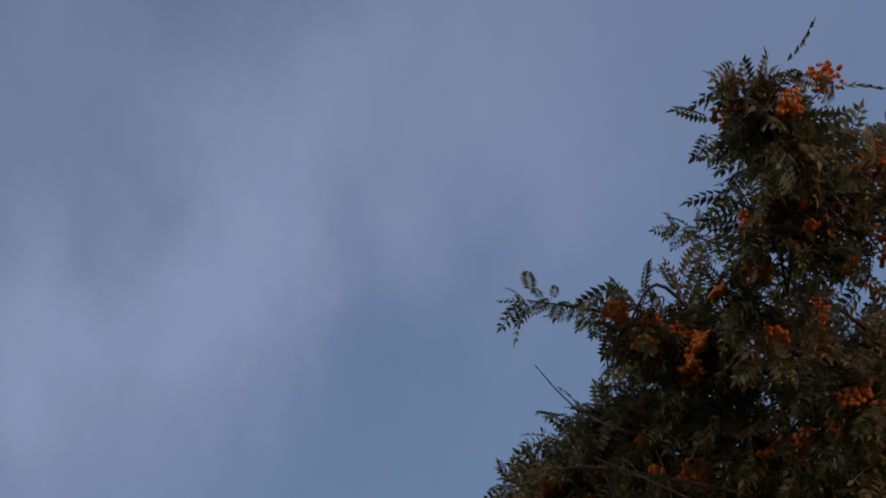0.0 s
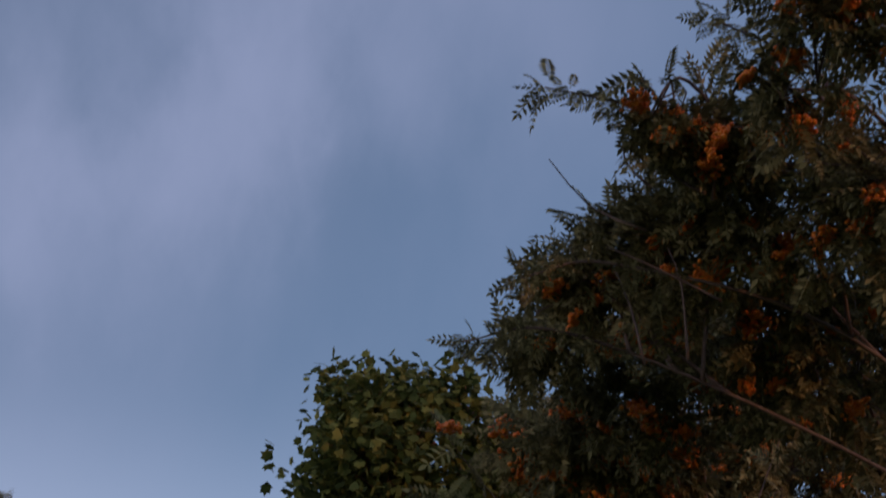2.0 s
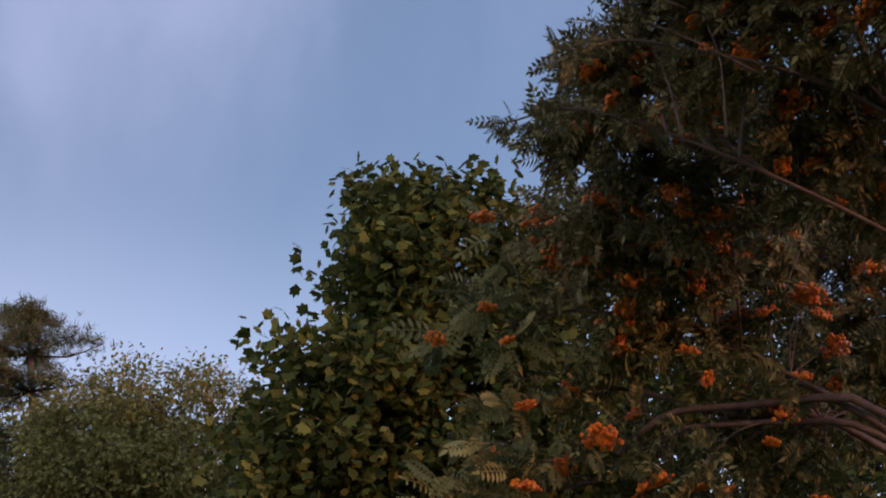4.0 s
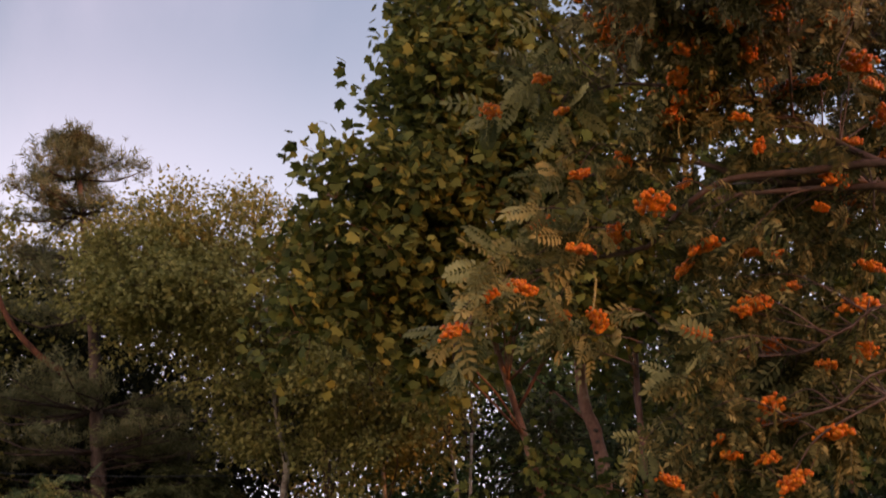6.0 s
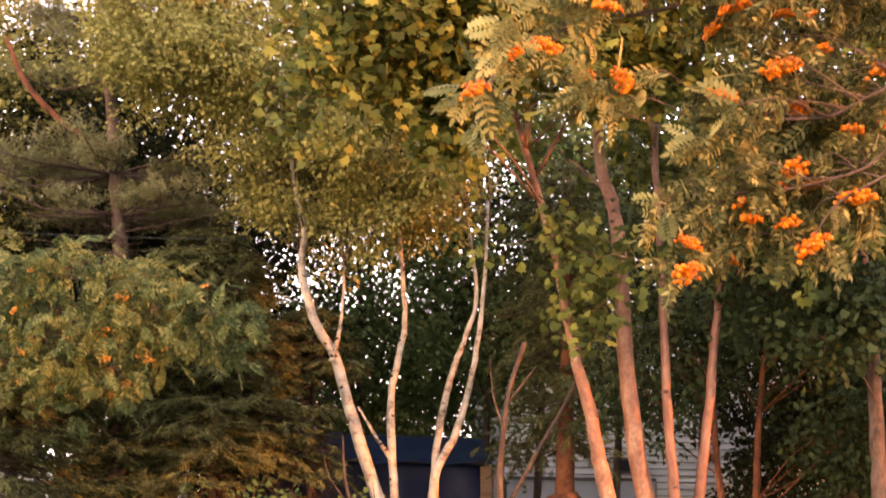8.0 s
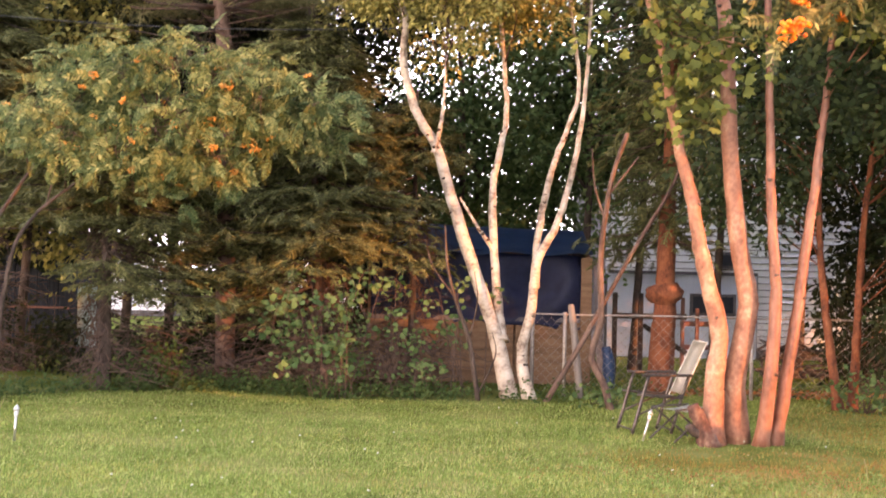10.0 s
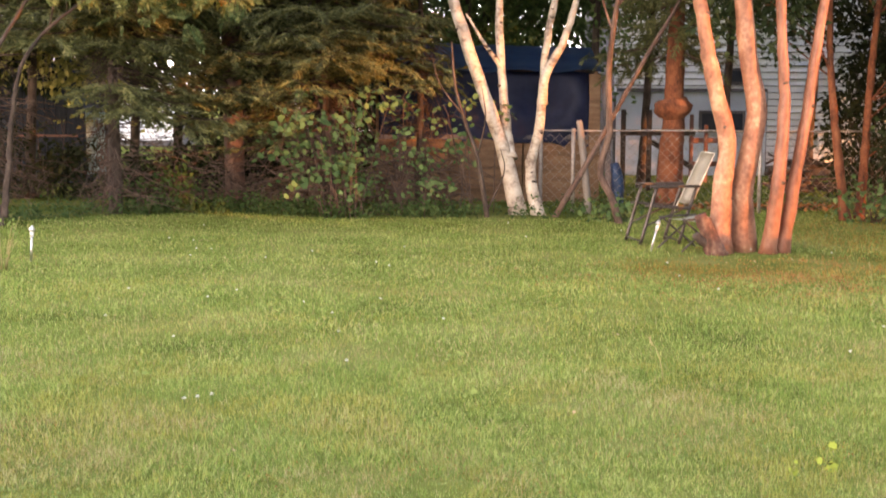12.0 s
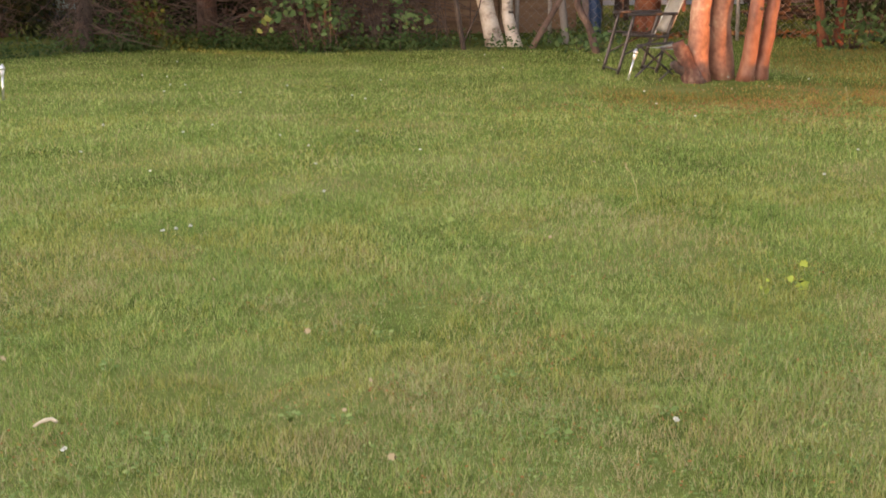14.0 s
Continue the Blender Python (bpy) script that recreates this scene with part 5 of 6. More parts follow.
def build_litter():
    """Fallen twigs and brushwood below the spruces."""
    out = []
    for _ in range(520):
        x = rng.uniform(-4.3, 0.3)
        p = np.array([x, lawn_edge(x) + rng.uniform(0.5, 2.0), rng.uniform(0.05, 0.9)])
        e = p + [rng.normal(0, 0.5), rng.normal(0, 0.2), -abs(rng.normal(0.1, 0.25))]
        e[2] = max(e[2], 0.01)
        out.append(tube(smooth_line([p, (p + e) / 2 + rng.normal(0, 0.05, 3), e], 5), [0.009, 0.003], 4))
    v, f = joined(out)
    tagged(arr_part("brushwood", v, f, M_TWIG), "tangle of dry brown brushwood under the spruces", "brushwood", kind="stuff")


build_litter()

# ---- wire fence ----


def build_fence(x0, x1, y, h=1.13):
    t = thing("wire_fence", (x0, y, 0), "rusty chain-link wire fence with round steel posts", "fence")
    for x in (0.0, 1.95 - x0 - 0.2, 4.35 - x0, x1 - x0):
        v, f = tube([(x, 0, -0.05), (x, 0, h * 0.5), (x, 0, h + 0.03)], [0.027, 0.027], 8)
        arr_part("post", v, f, M_WIRE, t, "", True)
    v, f = tube(np.array([(s * (x1 - x0), 0, h - 0.005 * math.sin(s * 20)) for s in np.linspace(0, 1, 24)]), [0.013, 0.013], 6)
    arr_part("top_rail", v, f, M_WIRE, t, "", True)
    out, pitch = [], 0.065
    rows = int((h - 0.06) / pitch)
    for i in range(int((x1 - x0) / pitch)):
        z = 0.04 + np.arange(rows + 1) * pitch
        x = (i + (np.arange(rows + 1) + i) % 2) * pitch
        out.append(tube(np.stack([x, 0.002 * (np.arange(rows + 1) % 2), z], 1), [0.0026, 0.0026], 3))
    v, f = joined(out)
    tagged(arr_part("wire_mesh", v, f, M_WIRE, t), kind="stuff")


build_fence(1.3, 9.0, 18.1)
post = thing("wooden_post", (1.9, 17.95, 0), "pale weathered wooden post leaning at the fence", "post")
v, f = tube(smooth_line([(0.06, 0, -0.05), (0.0, 0, 0.6), (-0.08, 0, 1.2), (-0.1, 0, 1.26)], 8), [0.055, 0.05, 0.035], 7, 0.12)
arr_part("shaft", v, f, M_PALEWOOD, post)

# ---- shed with tarpaulin ----


def build_shed():
    t = thing("shed", (-1.1, 20.0, 0), "plywood shed covered with sagging blue tarpaulins", "shed")
    w = 3.4
    for i in range(3):
        x = i * 1.13
        box_part("plywood_sheet", (x + 0.01, x + 1.12, -0.02 + 0.004 * (i % 2), 0.03, 0, 0.95 + 0.02 * (i % 3)), M_PLY, t)
    box_part("sill_beam", (0, w, -0.05, 0.02, 0.95, 1.02), M_GREYWOOD, t)

    def sheet(name, p00, p10, p01, p11, mat, wave, seed, label):
        bm = bmesh.new()
        nx, nz = 40, 10
        grid = []
        for j in range(nz + 1):
            for i in range(nx + 1):
                u, s = i / nx, j / nz
                p = Vector(p00) * (1 - u) * (1 - s) + Vector(p10) * u * (1 - s) + Vector(p01) * (1 - u) * s + Vector(p11) * u * s
                k = noise.noise(Vector((u * 7, s * 2.5, seed)))
                p += Vector((0, -0.06 * k * wave, 0.05 * k * wave))
                grid.append(bm.verts.new(p))
        for j in range(nz):
            for i in range(nx):
                a = j * (nx + 1) + i
                bm.faces.new((grid[a], grid[a + 1], grid[a + nx + 2], grid[a + nx + 1]))
        bmesh.ops.solidify(bm, geom=bm.faces[:], thickness=0.012)
        return part(name, bm, mat, t, label, True)

    sheet("wall_tarpaulin", (0.05, -0.05, 1.0), (w - 0.12, -0.05, 0.85), (0.05, -0.02, 2.0), (w - 0.12, -0.02, 2.0), M_NAVY, 2.2, 2, "dark navy tarpaulin hung on the wall")
    sheet("roof_tarpaulin", (-0.1, -0.28, 1.98), (w + 0.02, -0.25, 1.98), (-0.1, 1.1, 2.48), (w + 0.0, 1.1, 2.40), M_TARP, 0.9, 6, "blue tarpaulin over the roof")
    for i in range(6):
        box_part("end_board", (w - 0.06, w + 0.0 + 0.01 * (i % 2), 0.05 + i * 0.36, 0.39 + i * 0.36, 0, 2.0 + i * 0.06), M_PLY, t)
    for i in range(4):
        box_part("back_board", (i * 0.85, i * 0.85 + 0.83, 2.2, 2.24, 0, 2.3), M_PLY, t)
    box_part("corner_board", (w - 0.14, w + 0.03, -0.09, 0.03, 0, 1.95), M_PLY, t)
    box_part("corner_board", (w + 0.14, w + 0.24, -0.05, 0.0, 0, 1.75), M_GREYWOOD, t, turn=Matrix.Rotation(radians(-3), 4, "Y"))
    box_part("end_wall", (0, 0.06, 0.03, 2.2, 0, 2.2), M_PLY, t)


build_shed()
barrel = thing("tarpaulin_bundle", (2.52, 19.4, 0), "blue tarpaulin bundle standing behind the fence", "tarpaulin")
v, f = tube(smooth_line([(0, 0, 0), (0.03, 0, 0.3), (-0.03, 0, 0.62)], 9), [0.11, 0.1, 0.07], 9, 0.15)
arr_part("roll", v, f, M_TARP, barrel, "", True)

# ---- houses ----


def siding(t, x0, x1, y, z0, z1, step=0.14, slope=False):
    """Lapped boards, each one a piece, with a dark joint under its lip."""
    z, full = z0, (x0, x1)
    while z < z1 - 0.03:
        if slope:
            cut = (z - z0) / (z1 - z0) * (full[1] - full[0]) / 2
            x0, x1 = full[0] + cut, full[1] - cut
        top = min(z + step - 0.018, z1)
        bm = bmesh.new()
        a = [bm.verts.new(p) for p in ((x0, y - 0.03, z), (x1, y - 0.03, z), (x1, y, top), (x0, y, top), (x0, y + 0.012, z), (x1, y + 0.012, z), (x1, y + 0.012, top), (x0, y + 0.012, top))]
        for q in ((0, 1, 2, 3), (4, 5, 1, 0), (3, 2, 6, 7), (5, 4, 7, 6), (1, 5, 6, 2), (4, 0, 3, 7)):
            bm.faces.new([a[k] for k in q])
        part("siding_board", bm, M_SIDING, t)
        z += step


def build_house(at, w, d, base_h, wall_h, label, openings=(), band=None, ridge=1.9):
    t = thing("house", at, label, "house")
    bm = bmesh.new()
    box(bm, 0, w, 0.03, d, 0, wall_h)
    part("wall", bm, M_GREYWOOD, t, "grey sheathing behind the siding")
    siding(t, 0, w, 0.0, base_h, wall_h)
    if band:
        siding(t, band[1] + 0.03, w, 0.0, 0.21, base_h)
    if band:
        box_part("foundation_wall", (band[0], band[1], -0.06, 0.0, 0, base_h), M_SHADOWED_TRIM, t, "blue-grey boarded foundation wall")
        box_part("drip_board", (band[0], band[1], -0.1, -0.05, base_h, base_h + 0.07), M_GREYWOOD, t)
    siding(t, 0, w, 0.0, wall_h, wall_h + ridge, slope=True)
    bm = bmesh.new()
    p = [bm.verts.new(c) for c in ((0, 0.03, wall_h), (w, 0.03, wall_h), (w / 2, 0.03, wall_h + ridge))]
    bm.faces.new(p)
    bmesh.ops.solidify(bm, geom=bm.faces[:], thickness=-0.1)
    part("gable", bm, M_GREYWOOD, t)
    bm = bmesh.new()
    for s0 in (0, 1):
        e, m = (-0.35, w / 2) if s0 == 0 else (w + 0.35, w / 2)
        p = [bm.verts.new(c) for c in ((e, -0.3, wall_h - 0.1), (m, -0.3, wall_h + ridge + 0.03), (m, d + 0.3, wall_h + ridge + 0.03), (e, d + 0.3, wall_h - 0.1))]
        bm.faces.new(p)
    bmesh.ops.solidify(bm, geom=bm.faces[:], thickness=0.08)
    part("roof", bm, M_ROOF, t, "dark shingle roof")
    for x0, x1, z0, z1, front in openings:
        win = box_part("window", (x0, x1, front - 0.05, front, z0, z1), M_GREYWOOD, t, "small window in a weathered frame")
        box_part("pane", (x0 + 0.06, x1 - 0.06, front - 0.056, front - 0.02, z0 + 0.06, z1 - 0.06), M_GLASS, win, bevel=0.0)
    return t


build_house((3.5, 27.5, 0), 9.5, 7.0, 1.75, 4.4, "white house with lap siding and blue-grey foundation", [(1.78, 2.75, 0.9, 1.36, -0.06), (2.3, 2.75, 1.9, 2.25, 0.0), (6.4, 7.4, 2.2, 3.3, 0.0)], (0.05, 3.2))
build_house((-12.6, 44.0, 0), 3.6, 3.0, 0.2, 1.9, "small white outbuilding in the open beyond the spruces", ridge=0.7)
build_house((-5.5, 44.0, 0), 8.0, 7.0, 0.4, 3.0, "distant pale house seen between the trunks", [(2.0, 3.2, 1.0, 2.2, 0.0)])
build_house((13.0, 46.0, 0), 10.0, 7.0, 0.4, 3.0, "distant white house beyond the garden", [(2.0, 3.2, 1.0, 2.2, 0.0)])


def build_rack():
    t = thing("timber_rack", (4.65, 25.0, 0), "reddish timber rack standing before the white house", "rack")
    for x, h in ((0.0, 1.3), (0.28, 1.1), (0.55, 1.35), (0.8, 0.9)):
        box_part("rack_post", (x, x + 0.07, 0, 0.07, 0, h), M_REDPAINT, t)
    box_part("rack_rail", (0, 0.87, 0.08, 0.12, 0.75, 0.85), M_REDPAINT, t)
    box_part("rack_rail", (0, 0.87, 0.08, 0.12, 0.3, 0.4), M_REDPAINT, t)
    u = thing("trestle", (3.0, 22.5, 0), "dark timber trestle beyond the fence", "trestle")
    for x in (0.0, 0.45):
        box_part("leg", (x, x + 0.08, 0, 0.08, 0, 1.4), M_DARK_BARK, u)
    box_part("crossbar", (0, 1.3, 0.09, 0.15, 0.95, 1.05), M_DARK_BARK, u)
    box_part("brace", (0.5, 1.6, 0.16, 0.2, 0.2, 0.29), M_DARK_BARK, u, turn=Matrix.Translation((0, 0, 0.9)) @ Matrix.Rotation(radians(32), 4, "Y"))


build_rack()


def build_woodpile():
    t = thing("woodpile", (5.5, 22.0, 0), "heap of brown cut branches on the grass", "woodpile")
    for _ in range(46):
        p = np.array([rng.uniform(0, 1.3), rng.uniform(-0.2, 0.3), rng.uniform(0.02, 0.6)])
        d = unit(np.array([rng.normal(0, 1), rng.normal(0, 0.5), rng.normal(0, 0.2)])) * rng.uniform(0.2, 0.4)
        a, b = p - d, p + d
        a[2], b[2] = max(a[2], 0.02), max(b[2], 0.02)
        v, f = tube(smooth_line([a, p, b], 5), [0.03, 0.02], 5, 0.1)
        arr_part("stick", v, f, M_DARK_BARK, t)


build_woodpile()


def build_pickets():
    t = thing("picket_fence", (8.6, 28.6, 0), "short white picket fence beside the house", "fence")
    for i in range(14):
        box_part("picket", (i * 0.14, i * 0.14 + 0.075, -0.02, 0, 0.1, 1.3 + 0.04 * (i % 2)), M_SIDING, t)
    box_part("picket_rail", (-0.05, 1.95, 0.001, 0.04, 0.45, 0.53), M_SIDING, t)
    box_part("picket_rail", (-0.05, 1.95, 0.001, 0.04, 1.05, 1.13), M_SIDING, t)


build_pickets()


def build_grey_shed():
    t = thing("grey_shed", (-11.0, 24.0, 0), "old grey board shed in the shade of the spruces", "shed")
    for i in range(21):
        box_part("board", (i * 0.2, i * 0.2 + 0.19, 0, 0.03 + 0.004 * (i % 3), 0, 2.3), M_OLDBOARD, t)
    box_part("beam", (0, 4.2, -0.03, -0.001, 0.85, 0.89), M_REDPAINT, t)
    box_part("corner_post", (4.2, 4.32, -0.02, 0.1, 0, 2.4), M_OLDBOARD, t)
    box_part("rear_wall", (0, 4.2, 2.4, 2.45, 0, 2.3), M_OLDBOARD, t)
    box_part("side_wall", (4.2, 4.25, 0.1, 2.4, 0, 2.3), M_OLDBOARD, t)
    bm = box(bmesh.new(), -0.2, 4.5, -0.3, 2.7, 2.41, 2.5)
    part("roof", bm, M_ROOF, t)
    u = thing("garden_screen", (-6.65, 24.2, 0), "pale teal screen panel beside the grey shed", "screen")
    box_part("panel", (-0.22, 0.3, 0, 0.03, 0.15, 1.3), M_TEAL, u)
    box_part("screen_post", (0.30, 0.36, -0.01, 0.05, 0, 1.4), M_GREYWOOD, u)


build_grey_shed()
boards = thing("plank_stack", (-2.75, 19.6, 0), "low stack of orange-brown boards under the spruces", "planks")
for i in range(5):
    box_part("plank", (0.03 * (i % 2), 1.1 + 0.05 * (i % 3), -0.1, 0.1, 0.005 + 0.075 * i, 0.07 + 0.075 * i), M_PLY, boards)

# unseen plain wall added behind the camera to shade the lawn and spruces
wall_back = thing("added_shade_wall", (5.9, -4.4, 0), "unseen plain pale wall added to keep the low sun off the lawn", "wall", kind="structure", rz=52)
box_part("low_shade_panel", (-11.0, 7.2, -0.15, 0.15, 0, 3.0), M_SIDING, wall_back)
box_part("tall_shade_panel", (7.2, 11.6, -0.15, 0.15, 0, 4.0), M_SIDING, wall_back)

# overhead cable
v, f = tube(np.array([(x, 17.0 + 0.02 * x, 4.78 + 0.012 * (x + 3) ** 2) for x in np.linspace(-12, -0.55, 24)]), [0.006, 0.006], 5)
tagged(arr_part("cable", v, f, M_BLACK, None, "", True), "thin dark cable strung to the birch", "cable")

# ---- far trees ----


def far_tree(x, y, h, w, seed, dark):
    stems = [([(x, y, -0.1), (x + 0.1, y, h * 0.4), (x, y, h * 0.85)], 0.16, 0.04)]
    n = int(40 * w)
    broad_tree("far_tree", (x, y, 0), "distant broadleaf tree behind the gardens", stems,
               [((x, y, h * 0.62), (w, w * 0.8, h * 0.36), n), ((x + w * 0.4, y, h * 0.4), (w * 0.8, w * 0.6, h * 0.22), n // 2)],
               PLAIN_LEAF, M_SHADED_LEAF if dark else M_BIRCH_LEAF, M_DARK_BARK, 30, 0.35, 0.22, group="distant trees", twig=0.02, fine=False)


for i, (x, y, h, w) in enumerate(((-16, 30, 8, 2.6), (-12, 27, 8.5, 2.6), (-9.0, 22, 8, 2.2), (-4.6, 30, 6.5, 2.0), (-17, 40, 7, 2.5), (9.5, 21, 7, 2.2), (12, 25, 8, 2.6), (16, 32, 8, 2.8), (8.0, 19.5, 6.5, 1.6), (-2.6, 30, 4.2, 2.0), (1.0, 33, 3.6, 1.8), (20, 45, 8, 3), (-24, 44, 8, 3))):
    far_tree(x, y, h, w, i, i % 3 != 1)


def backing_tree(x, y, h, low, w, dark, label, dense=1.0):
    """A dense tree close behind the garden, also used for unseen shade trees."""
    stems = [([(x, y, -0.1), (x + 0.15, y, h * 0.4), (x - 0.1, y, h * 0.9)], 0.07, 0.03)]
    mid = (h + low) / 2
    leaf_mat = M_BUSH_LEAF if dark == "mid" else (M_SHADED_LEAF if dark else M_BIRCH_LEAF)
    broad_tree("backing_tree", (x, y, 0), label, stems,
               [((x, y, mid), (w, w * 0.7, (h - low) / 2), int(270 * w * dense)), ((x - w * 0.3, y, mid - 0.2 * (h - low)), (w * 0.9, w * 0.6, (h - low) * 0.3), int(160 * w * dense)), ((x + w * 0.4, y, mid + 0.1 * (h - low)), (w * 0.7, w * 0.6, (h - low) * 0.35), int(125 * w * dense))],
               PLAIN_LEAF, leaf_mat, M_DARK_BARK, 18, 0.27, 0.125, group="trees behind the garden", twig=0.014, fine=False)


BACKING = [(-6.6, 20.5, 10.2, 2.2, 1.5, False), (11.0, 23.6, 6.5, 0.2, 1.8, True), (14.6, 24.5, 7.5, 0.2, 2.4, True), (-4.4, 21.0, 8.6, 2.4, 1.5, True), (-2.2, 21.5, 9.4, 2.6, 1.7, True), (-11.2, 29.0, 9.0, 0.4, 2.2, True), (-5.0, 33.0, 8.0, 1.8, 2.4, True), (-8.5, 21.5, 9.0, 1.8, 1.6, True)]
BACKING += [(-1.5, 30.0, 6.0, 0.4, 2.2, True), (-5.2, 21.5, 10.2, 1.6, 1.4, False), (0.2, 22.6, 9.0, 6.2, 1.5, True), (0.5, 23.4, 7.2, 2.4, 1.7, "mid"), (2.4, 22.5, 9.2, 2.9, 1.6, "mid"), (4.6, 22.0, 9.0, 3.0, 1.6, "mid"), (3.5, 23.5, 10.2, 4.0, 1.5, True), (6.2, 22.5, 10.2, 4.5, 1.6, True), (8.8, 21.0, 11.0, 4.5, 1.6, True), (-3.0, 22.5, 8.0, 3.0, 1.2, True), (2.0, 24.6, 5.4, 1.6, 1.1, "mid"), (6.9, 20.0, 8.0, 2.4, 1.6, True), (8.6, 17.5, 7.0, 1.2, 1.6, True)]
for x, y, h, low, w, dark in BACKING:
    # the unseen tree at x = 11 is thickened to keep sun off the house
    backing_tree(x, y, h, low, w, dark, "leafy tree close behind the garden, darkened for shade" if dark is True else "thinly leaved green tree close behind the garden" if dark else "golden-green leafy tree close behind the garden", (0.7 if x > 2 else 0.85) if dark == "mid" else 0.9 if -1 < x < 3 else (0.8 if 3 < x < 8 else (1.8 if x < -3.5 and y < 22 else (1.1 if -3 < x < -2 else (2.2 if 10 < x < 12 else 0.7)))))

# unseen tree added beyond the lawn to shade the trees on the right
backing_tree(11.9, 11.1, 8.0, 2.7, 1.2, True, "unseen leafy tree added to shade the trees on the right", 1.0)

# unseen tree added beyond the lawn to shade the upper maple stems
backing_tree(8.6, 8.7, 6.0, 3.65, 0.8, True, "unseen leafy tree added to shade the upper maple stems", 1.2)

# unseen tree added left of the lawn to block sky light and darken that side
backing_tree(-9.2, 14.3, 6.5, 0.3, 1.5, True, "unseen leafy tree added to darken the left side of the lawn", 1.0)

# ---- things on the lawn ----


def rod(name, pts, r, mat, parent, label="", sides=8, n=8):
    v, f = tube(smooth_line(pts, n), [r, r], sides)
    return arr_part(name, v, f, mat, parent, label, True)


def sling(name, a, b, wide, mat, parent, sag, label=""):
    """A strip of fabric between two bars across x, from a to b in (y, z)."""
    bm = bmesh.new()
    rows = []
    for i in range(9):
        u = i / 8
        y, z = a[0] + (b[0] - a[0]) * u, a[1] + (b[1] - a[1]) * u - sag * math.sin(math.pi * u)
        rows.append([bm.verts.new((x, y, z)) for x in (-wide / 2, 0, wide / 2)])
    for p, q in zip(rows, rows[1:]):
        for k in (0, 1):
            bm.faces.new((p[k], p[k + 1], q[k + 1], q[k]))
    bmesh.ops.solidify(bm, geom=bm.faces[:], thickness=0.008)
    return part(name, bm, mat, parent, label, True)


def build_chair():
    t = thing("folding_chair", (2.38, 14.15, 0), "folding garden chair with beige fabric back and dark frame", "chair", rz=-80)
    sling("backrest", (0.22, 0.42), (0.47, 0.97), 0.40, M_SLING, t, 0.02)
    # the seat takes the dark frame colour in place of shade
    sling("seat", (-0.30, 0.44), (0.2, 0.38), 0.46, M_FRAME, t, 0.02, "fabric seat coloured dark for shade")
    for s in (-1, 1):
        x = 0.25 * s
        rod("back_rail", [(x * 0.8, 0.18, 0.32), (x * 0.8, 0.33, 0.66), (x * 0.8, 0.48, 0.98)], 0.007, M_SLING, t)
        rod("leg", [(x, -0.36, 0.0), (x, -0.27, 0.32), (x, -0.19, 0.62)], 0.02, M_FRAME, t)
        rod("leg", [(x * 0.92, 0.08, 0.0), (x * 0.92, 0.17, 0.32), (x * 0.92, 0.27, 0.62)], 0.02, M_FRAME, t)
        rod("stretcher", [(x * 0.96, -0.3, 0.2), (x * 0.96, 0.2, 0.42)], 0.011, M_FRAME, t, n=4)
        rod("seat_rail", [(x, -0.31, 0.42), (x, 0.2, 0.38)], 0.014, M_FRAME, t, n=4)
        box_part("armrest", (x - 0.025, x + 0.025, -0.26, 0.3, 0.61, 0.64), M_FRAME, t, bevel=0.008)
    rod("crossbar", [(-0.25, -0.35, 0.04), (0.25, -0.35, 0.04)], 0.01, M_FRAME, t, n=3)
    rod("crossbar", [(-0.23, 0.09, 0.04), (0.23, 0.09, 0.04)], 0.01, M_FRAME, t, n=3)
    rod("top_bar", [(-0.2, 0.475, 0.975), (0.2, 0.475, 0.975)], 0.009, M_SLING, t, n=3)
    u = thing("footstool", (2.52, 13.5, 0), "low folding stool with beige fabric top", "stool", rz=-62)
    sling("top", (-0.22, 0.32), (0.24, 0.33), 0.40, M_SLING, u, 0.025)
    for s in (-1, 1):
        rod("leg", [(0.2 * s, -0.24, 0.0), (0.2 * s, 0.22, 0.33)], 0.011, M_FRAME, u, n=4)
        rod("leg", [(0.18 * s, 0.24, 0.0), (0.18 * s, -0.22, 0.33)], 0.011, M_FRAME, u, n=4)
        rod("top_rail", [(0.2 * s, -0.23, 0.325), (0.2 * s, 0.25, 0.335)], 0.011, M_FRAME, u, n=4)


build_chair()


def build_solar(at, tilt, turn):
    t = thing("solar_light", at, "small steel solar stake light on the lawn", "garden light", "solar stake lights", rz=turn)
    m = pose(0, 0, 0, 0, tilt, 0)

    def put(name, pts, radii, mat, sides=10):
        v, f = tube(np.array(pts), radii, sides)
        v = v @ np.array(m.to_3x3()).T
        return arr_part(name, v, f, mat, t, "", True)

    put("stake", [(0, 0, -0.05), (0, 0, 0.1), (0, 0, 0.22)], [0.011, 0.011], M_STEEL)
    put("lens", [(0, 0, 0.22), (0, 0, 0.25), (0, 0, 0.27)], [0.016, 0.02], M_LENS)
    put("cap", [(0, 0, 0.28), (0, 0, 0.295), (0, 0, 0.31), (0, 0, 0.33)], [0.03, 0.028, 0.018, 0.006], M_STEEL)


build_solar((-3.97, 12.31, 0), 3, 0)
build_solar((2.1, 13.3, 0), 14, 0)


